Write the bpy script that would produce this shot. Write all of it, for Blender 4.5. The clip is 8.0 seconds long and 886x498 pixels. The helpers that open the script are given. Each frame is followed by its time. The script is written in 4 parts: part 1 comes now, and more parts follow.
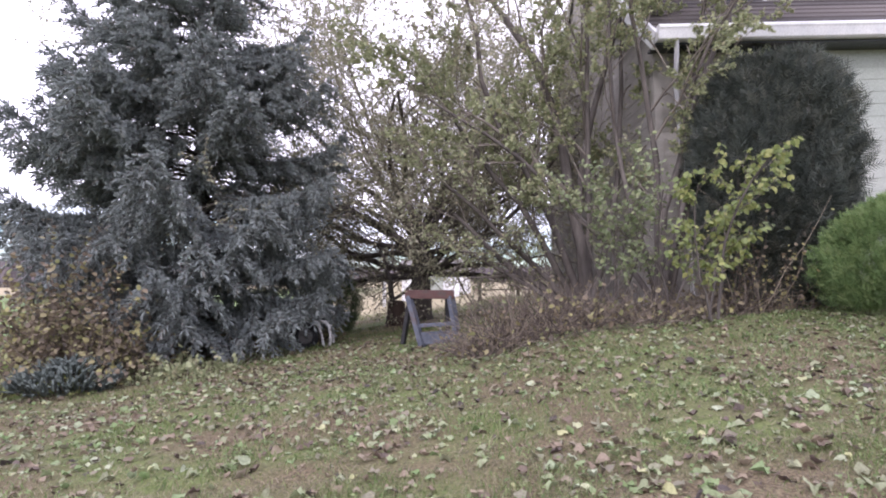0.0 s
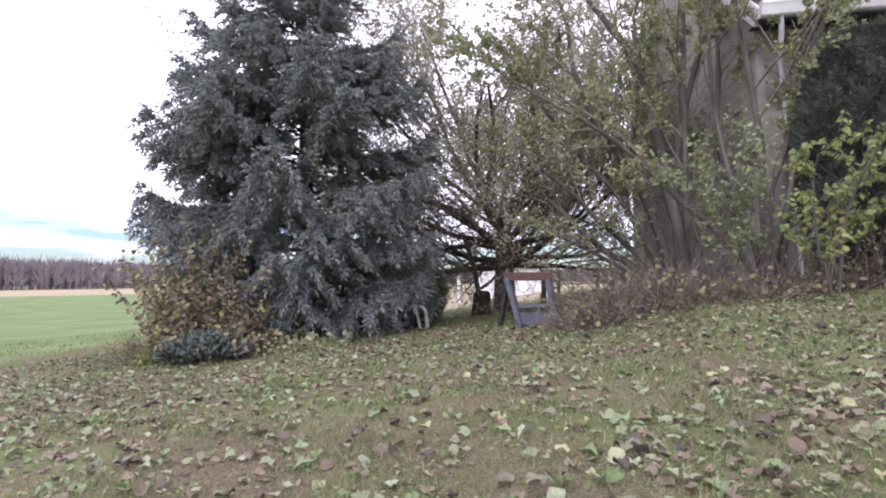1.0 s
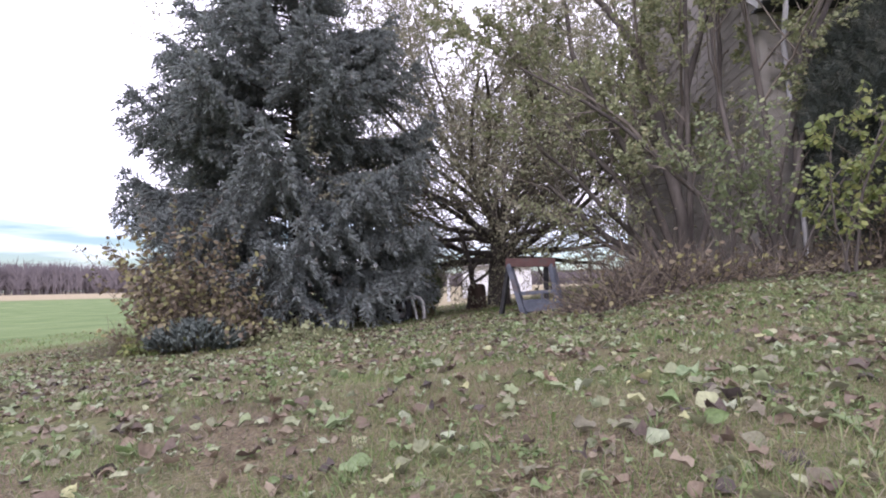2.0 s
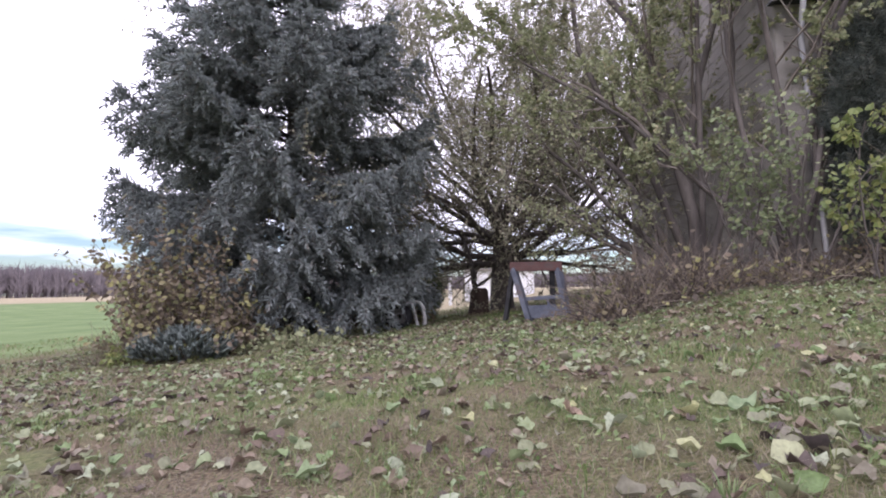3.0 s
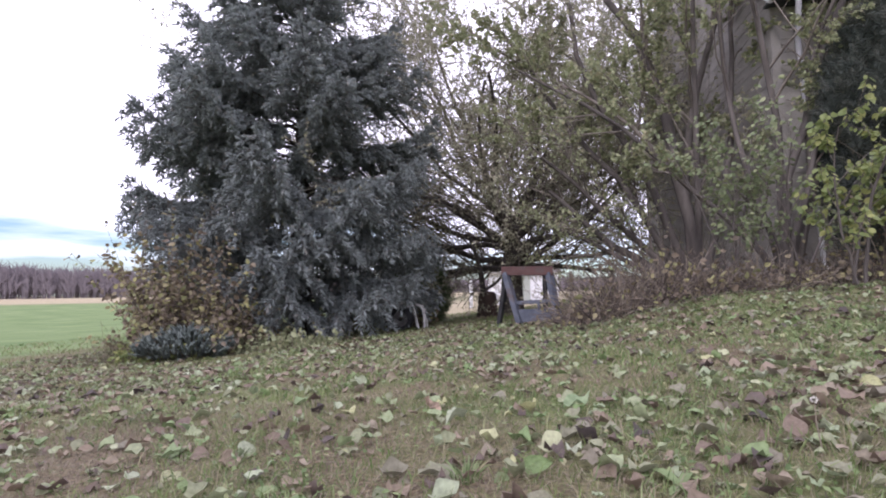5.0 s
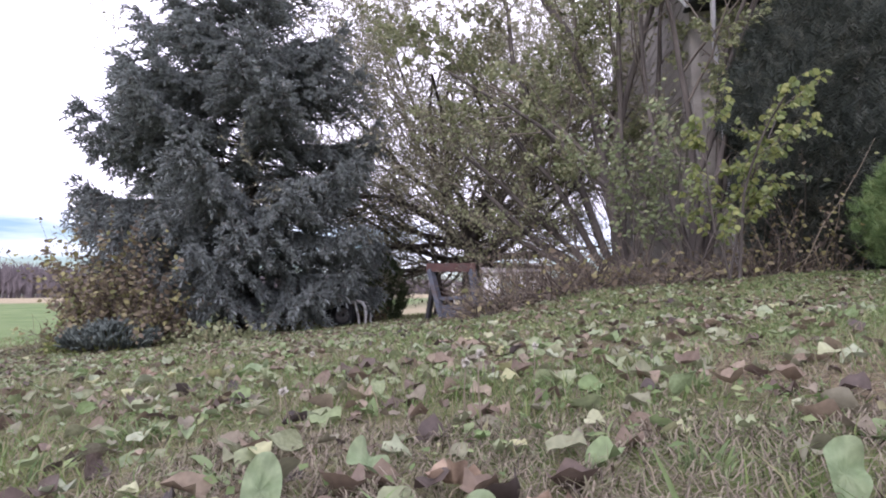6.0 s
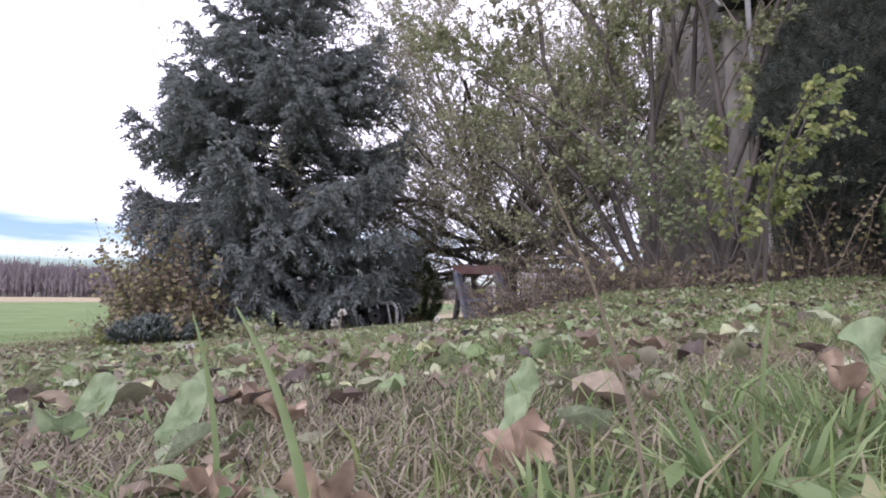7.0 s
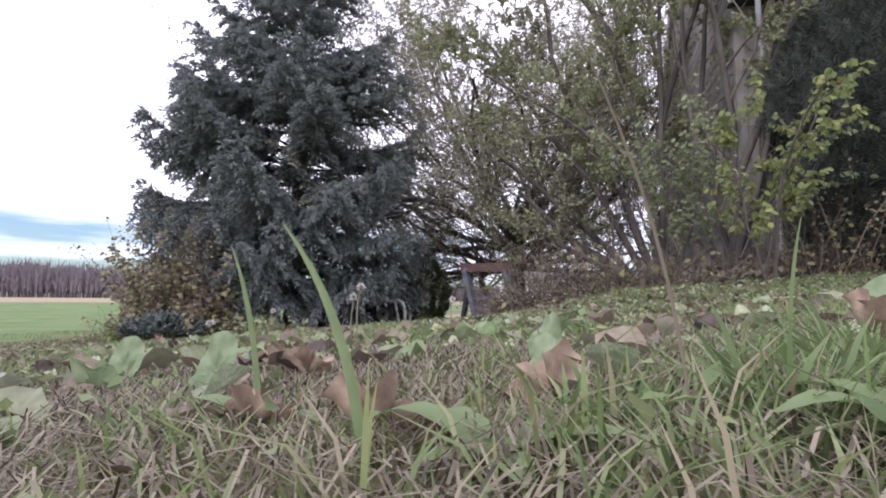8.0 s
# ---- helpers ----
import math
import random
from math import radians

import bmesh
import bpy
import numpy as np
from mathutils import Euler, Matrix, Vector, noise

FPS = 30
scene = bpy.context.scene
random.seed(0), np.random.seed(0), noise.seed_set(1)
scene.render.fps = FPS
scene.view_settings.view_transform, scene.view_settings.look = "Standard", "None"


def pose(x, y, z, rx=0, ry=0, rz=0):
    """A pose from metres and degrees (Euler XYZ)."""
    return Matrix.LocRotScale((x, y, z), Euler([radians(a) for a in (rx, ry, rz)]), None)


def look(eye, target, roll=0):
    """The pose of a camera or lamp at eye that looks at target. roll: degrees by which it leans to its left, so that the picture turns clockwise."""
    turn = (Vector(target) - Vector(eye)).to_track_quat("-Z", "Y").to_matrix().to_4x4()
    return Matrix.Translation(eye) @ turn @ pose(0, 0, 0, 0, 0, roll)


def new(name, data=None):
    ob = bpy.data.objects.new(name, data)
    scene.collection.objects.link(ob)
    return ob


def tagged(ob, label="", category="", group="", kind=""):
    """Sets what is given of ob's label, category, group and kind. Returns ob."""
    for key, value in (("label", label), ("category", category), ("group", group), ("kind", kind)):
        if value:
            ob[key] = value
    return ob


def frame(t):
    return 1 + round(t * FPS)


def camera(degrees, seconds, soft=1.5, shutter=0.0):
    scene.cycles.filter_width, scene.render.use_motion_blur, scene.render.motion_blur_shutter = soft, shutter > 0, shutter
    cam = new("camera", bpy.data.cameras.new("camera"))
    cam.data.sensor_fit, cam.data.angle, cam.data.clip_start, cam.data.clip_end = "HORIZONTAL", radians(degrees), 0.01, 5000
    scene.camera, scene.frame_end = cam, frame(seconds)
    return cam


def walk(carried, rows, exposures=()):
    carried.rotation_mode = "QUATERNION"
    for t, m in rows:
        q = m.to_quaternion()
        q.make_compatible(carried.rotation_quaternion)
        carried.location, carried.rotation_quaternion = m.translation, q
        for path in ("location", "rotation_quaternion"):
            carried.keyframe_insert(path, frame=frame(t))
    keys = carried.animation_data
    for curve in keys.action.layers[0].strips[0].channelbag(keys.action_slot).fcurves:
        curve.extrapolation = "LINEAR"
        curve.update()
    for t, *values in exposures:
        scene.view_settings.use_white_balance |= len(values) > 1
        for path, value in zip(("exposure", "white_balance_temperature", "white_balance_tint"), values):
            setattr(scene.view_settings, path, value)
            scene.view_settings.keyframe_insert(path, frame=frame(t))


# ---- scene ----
cam = camera(78.8, 8.0, soft=1.9)


def row(t, x, y, z, yaw, pitch, roll):
    return t, pose(x, y, z, 90 + pitch, 0, yaw) @ pose(0, 0, 0, 0, 0, roll)


PATH = [
    row(0.0, 0.151, -0.014, 0.720, 0.905, 3.164, -0.70),
    row(0.5, -0.022, -0.144, 0.590, 5.883, 3.388, -0.65),
    row(1.0, -0.313, -0.300, 0.446, 7.726, 3.501, -0.75),
    row(1.5, -0.512, -0.262, 0.291, 7.816, 3.554, -0.86),
    row(2.0, -0.557, -0.077, 0.224, 6.129, 3.801, -1.10),
    row(3.5, -0.595, 0.305, 0.263, 6.704, 4.231, -1.15),
    row(4.0, -0.512, 0.237, 0.225, 8.928, 4.398, -0.74),
    row(4.5, -0.325, 0.188, 0.250, 10.258, 4.465, -0.78),
    row(4.7, -0.258, 0.163, 0.258, 9.50, 4.48, -0.82),
    row(5.8, 0.85, 0.150, 0.195, 10.65, 4.48, -0.55),
    row(6.0, 1.036, 0.151, 0.169, 10.137, 4.618, -0.49),
    row(6.5, 1.335, 0.17, 0.100, 11.452, 5.20, 0.17),
    row(7.0, 1.345, 0.12, 0.105, 15.25, 5.28, 0.50),
    row(7.5, 1.33, 0.11, 0.062, 15.90, 5.35, 0.65),
    row(8.0, 1.33, 0.11, 0.060, 16.00, 5.38, 0.55),
]
walk(cam, PATH, [(0.0, 0.6, 6280, 19), (0.5, 0.58, 6280, 19), (1.0, 0.48, 6280, 19), (2.0, 0.36, 6280, 19), (4.5, 0.31, 6220, 19), (6.5, 0.3, 6220, 19), (8.0, 0.2, 6220, 16)])

# ---- sky and light ----
SUN_UP, SUN_TURN = 38.0, 215.0     # degrees; the sun stands behind thin cloud
world = bpy.data.worlds.new("sky")
scene.world = world
world.use_nodes = True
wn, wl = world.node_tree.nodes, world.node_tree.links
wn.clear()
w_out = wn.new("ShaderNodeOutputWorld")
w_mix = wn.new("ShaderNodeMixShader")
w_blue = wn.new("ShaderNodeBackground")
w_cloud = wn.new("ShaderNodeBackground")
w_sky = wn.new("ShaderNodeTexSky")
w_sky.sky_type = "NISHITA"
w_sky.sun_disc = False
w_sky.sun_elevation, w_sky.sun_rotation = radians(SUN_UP), radians(SUN_TURN)
w_blue.inputs[1].default_value = 0.14
w_cloud.inputs[0].default_value = (0.985, 0.955, 1.12, 1)
w_cloud.inputs[1].default_value = 1.9
w_geo = wn.new("ShaderNodeTexCoord")
w_sep = wn.new("ShaderNodeSeparateXYZ")
w_map = wn.new("ShaderNodeMapping")
w_map.inputs["Scale"].default_value = (1.6, 1.6, 14.0)
w_noise = wn.new("ShaderNodeTexNoise")
w_noise.inputs["Scale"].default_value = 1.3
w_noise.inputs["Detail"].default_value = 6
w_add = wn.new("ShaderNodeMath")
w_add.operation = "MULTIPLY_ADD"
w_add.inputs[1].default_value = 2.2
w_ramp = wn.new("ShaderNodeValToRGB")
w_ramp.color_ramp.elements[0].position = 0.59
w_ramp.color_ramp.elements[1].position = 0.84
wl.new(w_geo.outputs["Generated"], w_map.inputs[0])
wl.new(w_geo.outputs["Generated"], w_sep.inputs[0])
wl.new(w_map.outputs[0], w_noise.inputs["Vector"])
wl.new(w_sep.outputs["Z"], w_add.inputs[0])
wl.new(w_noise.outputs["Fac"], w_add.inputs[2])
wl.new(w_add.outputs[0], w_ramp.inputs[0])
wl.new(w_ramp.outputs[0], w_mix.inputs[0])
w_tint = wn.new("ShaderNodeMix")
w_tint.data_type, w_tint.blend_type = "RGBA", "MULTIPLY"
w_tint.inputs["Factor"].default_value = 1.0
w_tint.inputs["B"].default_value = (0.86, 0.97, 1.1, 1)
wl.new(w_sky.outputs[0], w_tint.inputs["A"])
wl.new(w_tint.outputs["Result"], w_blue.inputs[0])
wl.new(w_blue.outputs[0], w_mix.inputs[1])
wl.new(w_cloud.outputs[0], w_mix.inputs[2])
wl.new(w_mix.outputs[0], w_out.inputs[0])
sun_data = bpy.data.lights.new("sun", "SUN")
sun_data.energy, sun_data.angle, sun_data.color = 0.8, radians(14), (1.0, 0.95, 0.88)
sun = new("sun", sun_data)
sun.matrix_basis = look((-8, -12, 14), (0, 6, 0))


# ---- materials ----
def ramp(nodes, stops):
    r = nodes.new("ShaderNodeValToRGB")
    while len(r.color_ramp.elements) < len(stops):
        r.color_ramp.elements.new(0.5)
    for e, (at_, c) in zip(r.color_ramp.elements, stops):
        e.position, e.color = at_, (*c, 1)
    return r


def mat(name, stops, scale=8.0, rough=0.85, bump=0.3, source="noise", stretch=(1, 1, 1), fine=40.0, metal=0.0, vary=0.25, through_light=0.0):
    """A surface: colours along a ramp driven by noise, by each island or by each object; a finer noise varies it and gives relief."""
    m = bpy.data.materials.new(name)
    m.use_nodes = True
    n, l = m.node_tree.nodes, m.node_tree.links
    b = n["Principled BSDF"]
    b.inputs["Roughness"].default_value, b.inputs["Metallic"].default_value = rough, metal
    b.inputs["Specular IOR Level"].default_value = 0.3
    tc, mp = n.new("ShaderNodeTexCoord"), n.new("ShaderNodeMapping")
    mp.inputs["Scale"].default_value = stretch
    l.new(tc.outputs["Object"], mp.inputs[0])
    big, small = n.new("ShaderNodeTexNoise"), n.new("ShaderNodeTexNoise")
    big.inputs["Scale"].default_value, small.inputs["Scale"].default_value = scale, fine
    big.inputs["Detail"].default_value, small.inputs["Detail"].default_value = 5, 4
    for k in (big, small):
        l.new(mp.outputs[0], k.inputs["Vector"])
    r = ramp(n, stops)
    if source == "island":
        l.new(n.new("ShaderNodeNewGeometry").outputs["Random Per Island"], r.inputs[0])
    elif source == "patch":
        mix = n.new("ShaderNodeMath")
        mix.operation = "MULTIPLY_ADD"
        mix.inputs[1].default_value = 0.55
        shift = n.new("ShaderNodeMath")
        shift.operation = "MULTIPLY_ADD"
        shift.inputs[1].default_value, shift.inputs[2].default_value = 1.5, -0.52
        l.new(big.outputs["Fac"], shift.inputs[0])
        l.new(n.new("ShaderNodeNewGeometry").outputs["Random Per Island"], mix.inputs[0])
        l.new(shift.outputs[0], mix.inputs[2])
        l.new(mix.outputs[0], r.inputs[0])
    elif source == "object":
        l.new(n.new("ShaderNodeObjectInfo").outputs["Random"], r.inputs[0])
    else:
        l.new(big.outputs["Fac"], r.inputs[0])
    hsv = n.new("ShaderNodeHueSaturation")
    mul = n.new("ShaderNodeMath")
    mul.operation = "MULTIPLY_ADD"
    mul.inputs[1].default_value, mul.inputs[2].default_value = 2 * vary, 1 - vary
    l.new(small.outputs["Fac"], mul.inputs[0])
    l.new(mul.outputs[0], hsv.inputs["Value"])
    l.new(r.outputs[0], hsv.inputs["Color"])
    l.new(hsv.outputs[0], b.inputs["Base Color"])
    if bump:
        bp = n.new("ShaderNodeBump")
        bp.inputs["Strength"].default_value, bp.inputs["Distance"].default_value = bump, 0.01
        l.new(small.outputs["Fac"], bp.inputs["Height"])
        l.new(bp.outputs[0], b.inputs["Normal"])
    if through_light:
        tr, mx = n.new("ShaderNodeBsdfTranslucent"), n.new("ShaderNodeMixShader")
        mx.inputs[0].default_value = through_light
        l.new(hsv.outputs[0], tr.inputs[0])
        l.new(b.outputs[0], mx.inputs[1])
        l.new(tr.outputs[0], mx.inputs[2])
        l.new(mx.outputs[0], n["Material Output"].inputs[0])
    return m


M_BARK = mat("grey_brown_bark", [(0.3, (0.055, 0.048, 0.043)), (0.7, (0.14, 0.124, 0.11))], 6, 0.95, 0.8, stretch=(1, 1, 0.25))
M_BARK_LIGHT = mat("pale_grey_bark", [(0.3, (0.09, 0.077, 0.064)), (0.7, (0.24, 0.21, 0.175))], 6, 0.95, 0.6, stretch=(1, 1, 0.3))
M_TWIG = mat("brown_twigs", [(0.0, (0.06, 0.048, 0.042)), (0.6, (0.135, 0.11, 0.088)), (1, (0.27, 0.23, 0.175))], source="island", bump=0)
M_NEEDLE = mat("blue_green_needles", [(0.0, (0.18, 0.204, 0.194)), (0.5, (0.225, 0.253, 0.243)), (0.9, (0.29, 0.322, 0.31)), (1.0, (0.25, 0.238, 0.21))], source="island", rough=0.9, bump=0, fine=3.0, vary=0.35)
M_SEEDLING = mat("young_needles", [(0.0, (0.08, 0.1, 0.088)), (1.0, (0.17, 0.2, 0.18))], source="island", rough=0.7, bump=0, fine=3.0, vary=0.3)
M_LEAF_DULL = mat("olive_brown_leaves", [(0, (0.24, 0.25, 0.16)), (0.45, (0.32, 0.325, 0.215)), (0.7, (0.36, 0.32, 0.235)), (1, (0.44, 0.44, 0.29))], source="island", rough=0.6, bump=0, through_light=0.3)
M_LEAF_GREEN = mat("dull_green_leaves", [(0, (0.22, 0.25, 0.135)), (0.5, (0.31, 0.34, 0.185)), (0.85, (0.38, 0.4, 0.23)), (1, (0.41, 0.36, 0.23))], source="island", rough=0.55, bump=0, through_light=0.35)
M_LEAF_FRESH = mat("light_green_leaves", [(0, (0.16, 0.205, 0.1)), (0.6, (0.23, 0.28, 0.145)), (1, (0.31, 0.34, 0.18))], source="island", rough=0.55, bump=0, through_light=0.35)
M_LEAF_YELLOW = mat("yellow_green_leaves", [(0, (0.16, 0.21, 0.08)), (0.6, (0.25, 0.295, 0.11)), (1, (0.36, 0.37, 0.14))], source="island", rough=0.55, bump=0, through_light=0.4)
M_LEAF_BROWN = mat("brown_vine_leaves", [(0, (0.09, 0.075, 0.058)), (0.4, (0.19, 0.15, 0.105)), (0.65, (0.24, 0.205, 0.125)), (0.84, (0.3, 0.28, 0.12)), (1, (0.19, 0.215, 0.1))], source="island", rough=0.7, bump=0, through_light=0.25)
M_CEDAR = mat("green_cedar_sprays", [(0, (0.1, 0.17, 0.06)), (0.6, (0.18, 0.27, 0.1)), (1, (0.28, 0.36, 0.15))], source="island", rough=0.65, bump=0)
# M_CEDAR darkened, so the shade behind the spruce sits in the colour
M_CEDAR_SHADE = mat("shade_darkened_cedar_sprays", [(0, (0.06, 0.09, 0.045)), (0.6, (0.11, 0.15, 0.07)), (1, (0.17, 0.21, 0.1))], source="island", rough=0.65, bump=0)
M_CEDAR_DARK = mat("dark_cedar_sprays", [(0, (0.045, 0.058, 0.05)), (0.7, (0.09, 0.105, 0.088)), (1, (0.15, 0.15, 0.12))], source="island", rough=0.7, bump=0)
M_GRASS = mat("mixed_green_and_dry_grass", [(0, (0.06, 0.115, 0.03)), (0.28, (0.12, 0.19, 0.055)), (0.5, (0.2, 0.235, 0.09)), (0.66, (0.25, 0.22, 0.135)), (0.86, (0.33, 0.285, 0.195)), (1, (0.19, 0.14, 0.085))], scale=1.1, source="patch", rough=0.7, bump=0, through_light=0.3)
M_TURF = mat("turf_green", [(0, (0.09, 0.14, 0.05)), (0.5, (0.16, 0.22, 0.085)), (0.85, (0.24, 0.29, 0.13)), (1, (0.3, 0.27, 0.16))], source="island", rough=0.6, bump=0, through_light=0.3)
M_STRAW = mat("dry_straw", [(0, (0.06, 0.048, 0.036)), (0.35, (0.15, 0.125, 0.088)), (0.75, (0.27, 0.235, 0.17)), (0.9, (0.19, 0.19, 0.11)), (1, (0.16, 0.2, 0.09))], source="island", rough=0.75, bump=0, through_light=0.15)
LITTER = [(0, (0.06, 0.05, 0.046)), (0.1, (0.12, 0.09, 0.07)), (0.2, (0.18, 0.138, 0.098)), (0.33, (0.27, 0.22, 0.155)), (0.43, (0.18, 0.165, 0.12)), (0.55, (0.22, 0.23, 0.14)), (0.72, (0.25, 0.29, 0.16)), (0.82, (0.15, 0.22, 0.085)), (0.93, (0.33, 0.36, 0.25)), (1, (0.36, 0.36, 0.18))]
M_LITTER = mat("fallen_leaf_litter", LITTER, source="island", rough=0.6, bump=0, fine=90, vary=0.5, through_light=0.2)
M_LEAF = mat("fallen_leaf", LITTER, source="object", rough=0.6, bump=0.4, fine=9, vary=0.5, through_light=0.2)


def ground_material():
    """Lawn with thatch and bare earth; a green crop beyond it; dry stubble far off."""
    m = bpy.data.materials.new("lawn_and_field")
    m.use_nodes = True
    n, l = m.node_tree.nodes, m.node_tree.links
    b = n["Principled BSDF"]
    b.inputs["Roughness"].default_value = 0.95
    b.inputs["Specular IOR Level"].default_value = 0.15
    tc = n.new("ShaderNodeTexCoord")

    def tex(scale, stops, detail=6):
        k = n.new("ShaderNodeTexNoise")
        k.inputs["Scale"].default_value, k.inputs["Detail"].default_value = scale, detail
        l.new(tc.outputs["Object"], k.inputs["Vector"])
        r = ramp(n, stops)
        l.new(k.outputs["Fac"], r.inputs[0])
        return k, r

    def blend(fac, a, c):
        x = n.new("ShaderNodeMix")
        x.data_type = "RGBA"
        l.new(fac, x.inputs["Factor"])
        l.new(a, x.inputs["A"])
        l.new(c, x.inputs["B"])
        return x.outputs["Result"]

    fine, lawn = tex(70, [(0.3, (0.05, 0.036, 0.025)), (0.5, (0.12, 0.095, 0.06)), (0.7, (0.22, 0.18, 0.11))])
    _, green = tex(45, [(0.3, (0.05, 0.07, 0.025)), (0.7, (0.16, 0.19, 0.07))])
    _, patch = tex(0.9, [(0.42, (0, 0, 0)), (0.6, (1, 1, 1))])
    _, crop = tex(0.5, [(0.3, (0.085, 0.135, 0.045)), (0.7, (0.15, 0.2, 0.08))])
    _, stubble = tex(1.2, [(0.3, (0.2, 0.17, 0.1)), (0.7, (0.36, 0.31, 0.2))])
    lawn_c = blend(patch.outputs[0], lawn.outputs[0], green.outputs[0])
    at1, at2 = n.new("ShaderNodeAttribute"), n.new("ShaderNodeAttribute")
    at1.attribute_name, at2.attribute_name = "crop", "stubble"
    c = blend(at1.outputs["Fac"], lawn_c, crop.outputs[0])
    c = blend(at2.outputs["Fac"], c, stubble.outputs[0])
    l.new(c, b.inputs["Base Color"])
    bp = n.new("ShaderNodeBump")
    bp.inputs["Strength"].default_value, bp.inputs["Distance"].default_value = 0.6, 0.02
    l.new(fine.outputs["Fac"], bp.inputs["Height"])
    l.new(bp.outputs[0], b.inputs["Normal"])
    return m


M_GROUND = ground_material()
M_SIDING = mat("weathered_grey_siding", [(0.3, (0.22, 0.207, 0.188)), (0.7, (0.33, 0.312, 0.28))], 1.5, 0.85, 0.2, stretch=(1, 1, 3))
M_CREAM = mat("cream_siding", [(0.3, (0.62, 0.6, 0.47)), (0.7, (0.74, 0.72, 0.58))], 1.2, 0.6, 0.1)
M_PALE_WALL = mat("pale_grey_green_wall", [(0.3, (0.3, 0.33, 0.29)), (0.7, (0.37, 0.39, 0.35))], 1.2, 0.7, 0.1)
M_WHITE = mat("white_painted_metal", [(0.3, (0.62, 0.63, 0.64)), (0.7, (0.78, 0.78, 0.78))], 3, 0.45, 0.05)
M_PIPE = mat("weathered_pipe_paint", [(0.3, (0.3, 0.3, 0.31)), (0.7, (0.48, 0.48, 0.49))], 4, 0.6, 0.1)
M_SHINGLE = mat("dark_brown_shingles", [(0.0, (0.055, 0.05, 0.05)), (1, (0.12, 0.105, 0.1))], 3, 0.95, 0.5, source="object")
# window glass; on the soffit this near-black stands in for eave shade
M_DARK = mat("dark_glass_and_eave_shade", [(0.3, (0.03, 0.035, 0.04)), (0.7, (0.06, 0.065, 0.07))], 2, 0.15, 0)
M_STONE = mat("grey_foundation_stone", [(0.3, (0.16, 0.15, 0.14)), (0.7, (0.3, 0.28, 0.26))], 5, 0.95, 0.6)
M_STEEL = mat("faded_blue_grey_steel", [(0.3, (0.06, 0.068, 0.088)), (0.55, (0.105, 0.115, 0.14)), (0.75, (0.1, 0.07, 0.055))], 7, 0.7, 0.2)
M_RED = mat("faded_red_paint", [(0.3, (0.06, 0.034, 0.03)), (0.55, (0.09, 0.046, 0.04)), (0.75, (0.07, 0.056, 0.05))], 8, 0.7, 0.2)
M_SEED = mat("pale_seed_fluff", [(0, (0.42, 0.4, 0.34)), (1, (0.6, 0.58, 0.52))], source="island", rough=0.9, bump=0)
M_GREY_WOOD = mat("weathered_pale_wood", [(0.3, (0.22, 0.2, 0.17)), (0.7, (0.4, 0.37, 0.32))], 5, 0.9, 0.4, stretch=(0.3, 1, 1))
M_SCUFFED = mat("scuffed_off_white_paint", [(0.35, (0.2, 0.18, 0.16)), (0.5, (0.5, 0.49, 0.47)), (0.7, (0.62, 0.61, 0.59))], 9, 0.6, 0.2)
M_BLACK = mat("black_rubber", [(0.3, (0.015, 0.015, 0.016)), (0.7, (0.04, 0.04, 0.042))], 9, 0.85, 0.3)
M_RIM = mat("dull_grey_rim", [(0.3, (0.1, 0.095, 0.09)), (0.7, (0.22, 0.21, 0.2))], 9, 0.7, 0.3, metal=0.2)
M_OLD_WOOD = mat("old_dark_wood", [(0.3, (0.04, 0.03, 0.025)), (0.7, (0.1, 0.07, 0.055))], 7, 0.95, 0.8, stretch=(1, 1, 0.3))


# ---- building helpers ----
def mesh_of(name, verts, faces, material, smooth=False):
    """A mesh from an array of places and one of triangles or quads."""
    verts, faces = np.asarray(verts, np.float32), np.asarray(faces, np.int32)
    me = bpy.data.meshes.new(name)
    k = faces.shape[1]
    me.vertices.add(len(verts))
    me.vertices.foreach_set("co", verts.ravel())
    me.loops.add(faces.size)
    me.loops.foreach_set("vertex_index", faces.ravel())
    me.polygons.add(len(faces))
    me.polygons.foreach_set("loop_start", np.arange(0, faces.size, k, dtype=np.int32))
    if smooth:
        me.polygons.foreach_set("use_smooth", np.ones(len(faces), bool))
    me.update(calc_edges=True)
    me.validate()
    me.materials.append(material)
    return me


def part(name, bm, material, parent=None, label=""):
    """Links a bmesh, or a finished mesh, as one object under a thing or a part."""
    if isinstance(bm, bpy.types.Mesh):
        me = bm
    else:
        me = bpy.data.meshes.new(name)
        bm.to_mesh(me)
        bm.free()
        me.materials.append(material)
    ob = new(name, me)
    if parent is not None:
        ob.parent = parent
    return tagged(ob, label) if label else ob


def thing(name, at_, label, category, group="", kind="", turn=0.0):
    ob = new(name)
    ob.matrix_basis = pose(*at_, 0, 0, turn)
    return tagged(ob, label, category, group, kind)


def box(bm, x0, x1, y0, y1, z0, z1, bevel=0.0):
    r = bmesh.ops.create_cube(bm, size=1.0)["verts"]
    for v in r:
        v.co = ((x0 + x1) / 2 + v.co.x * (x1 - x0), (y0 + y1) / 2 + v.co.y * (y1 - y0), (z0 + z1) / 2 + v.co.z * (z1 - z0))
    if bevel:
        bmesh.ops.bevel(bm, geom=list({e for v in r for e in v.link_edges}), offset=bevel, segments=2, affect="EDGES")
    return bm


def boxed(*a, bevel=0.0):
    return box(bmesh.new(), *a, bevel=bevel)


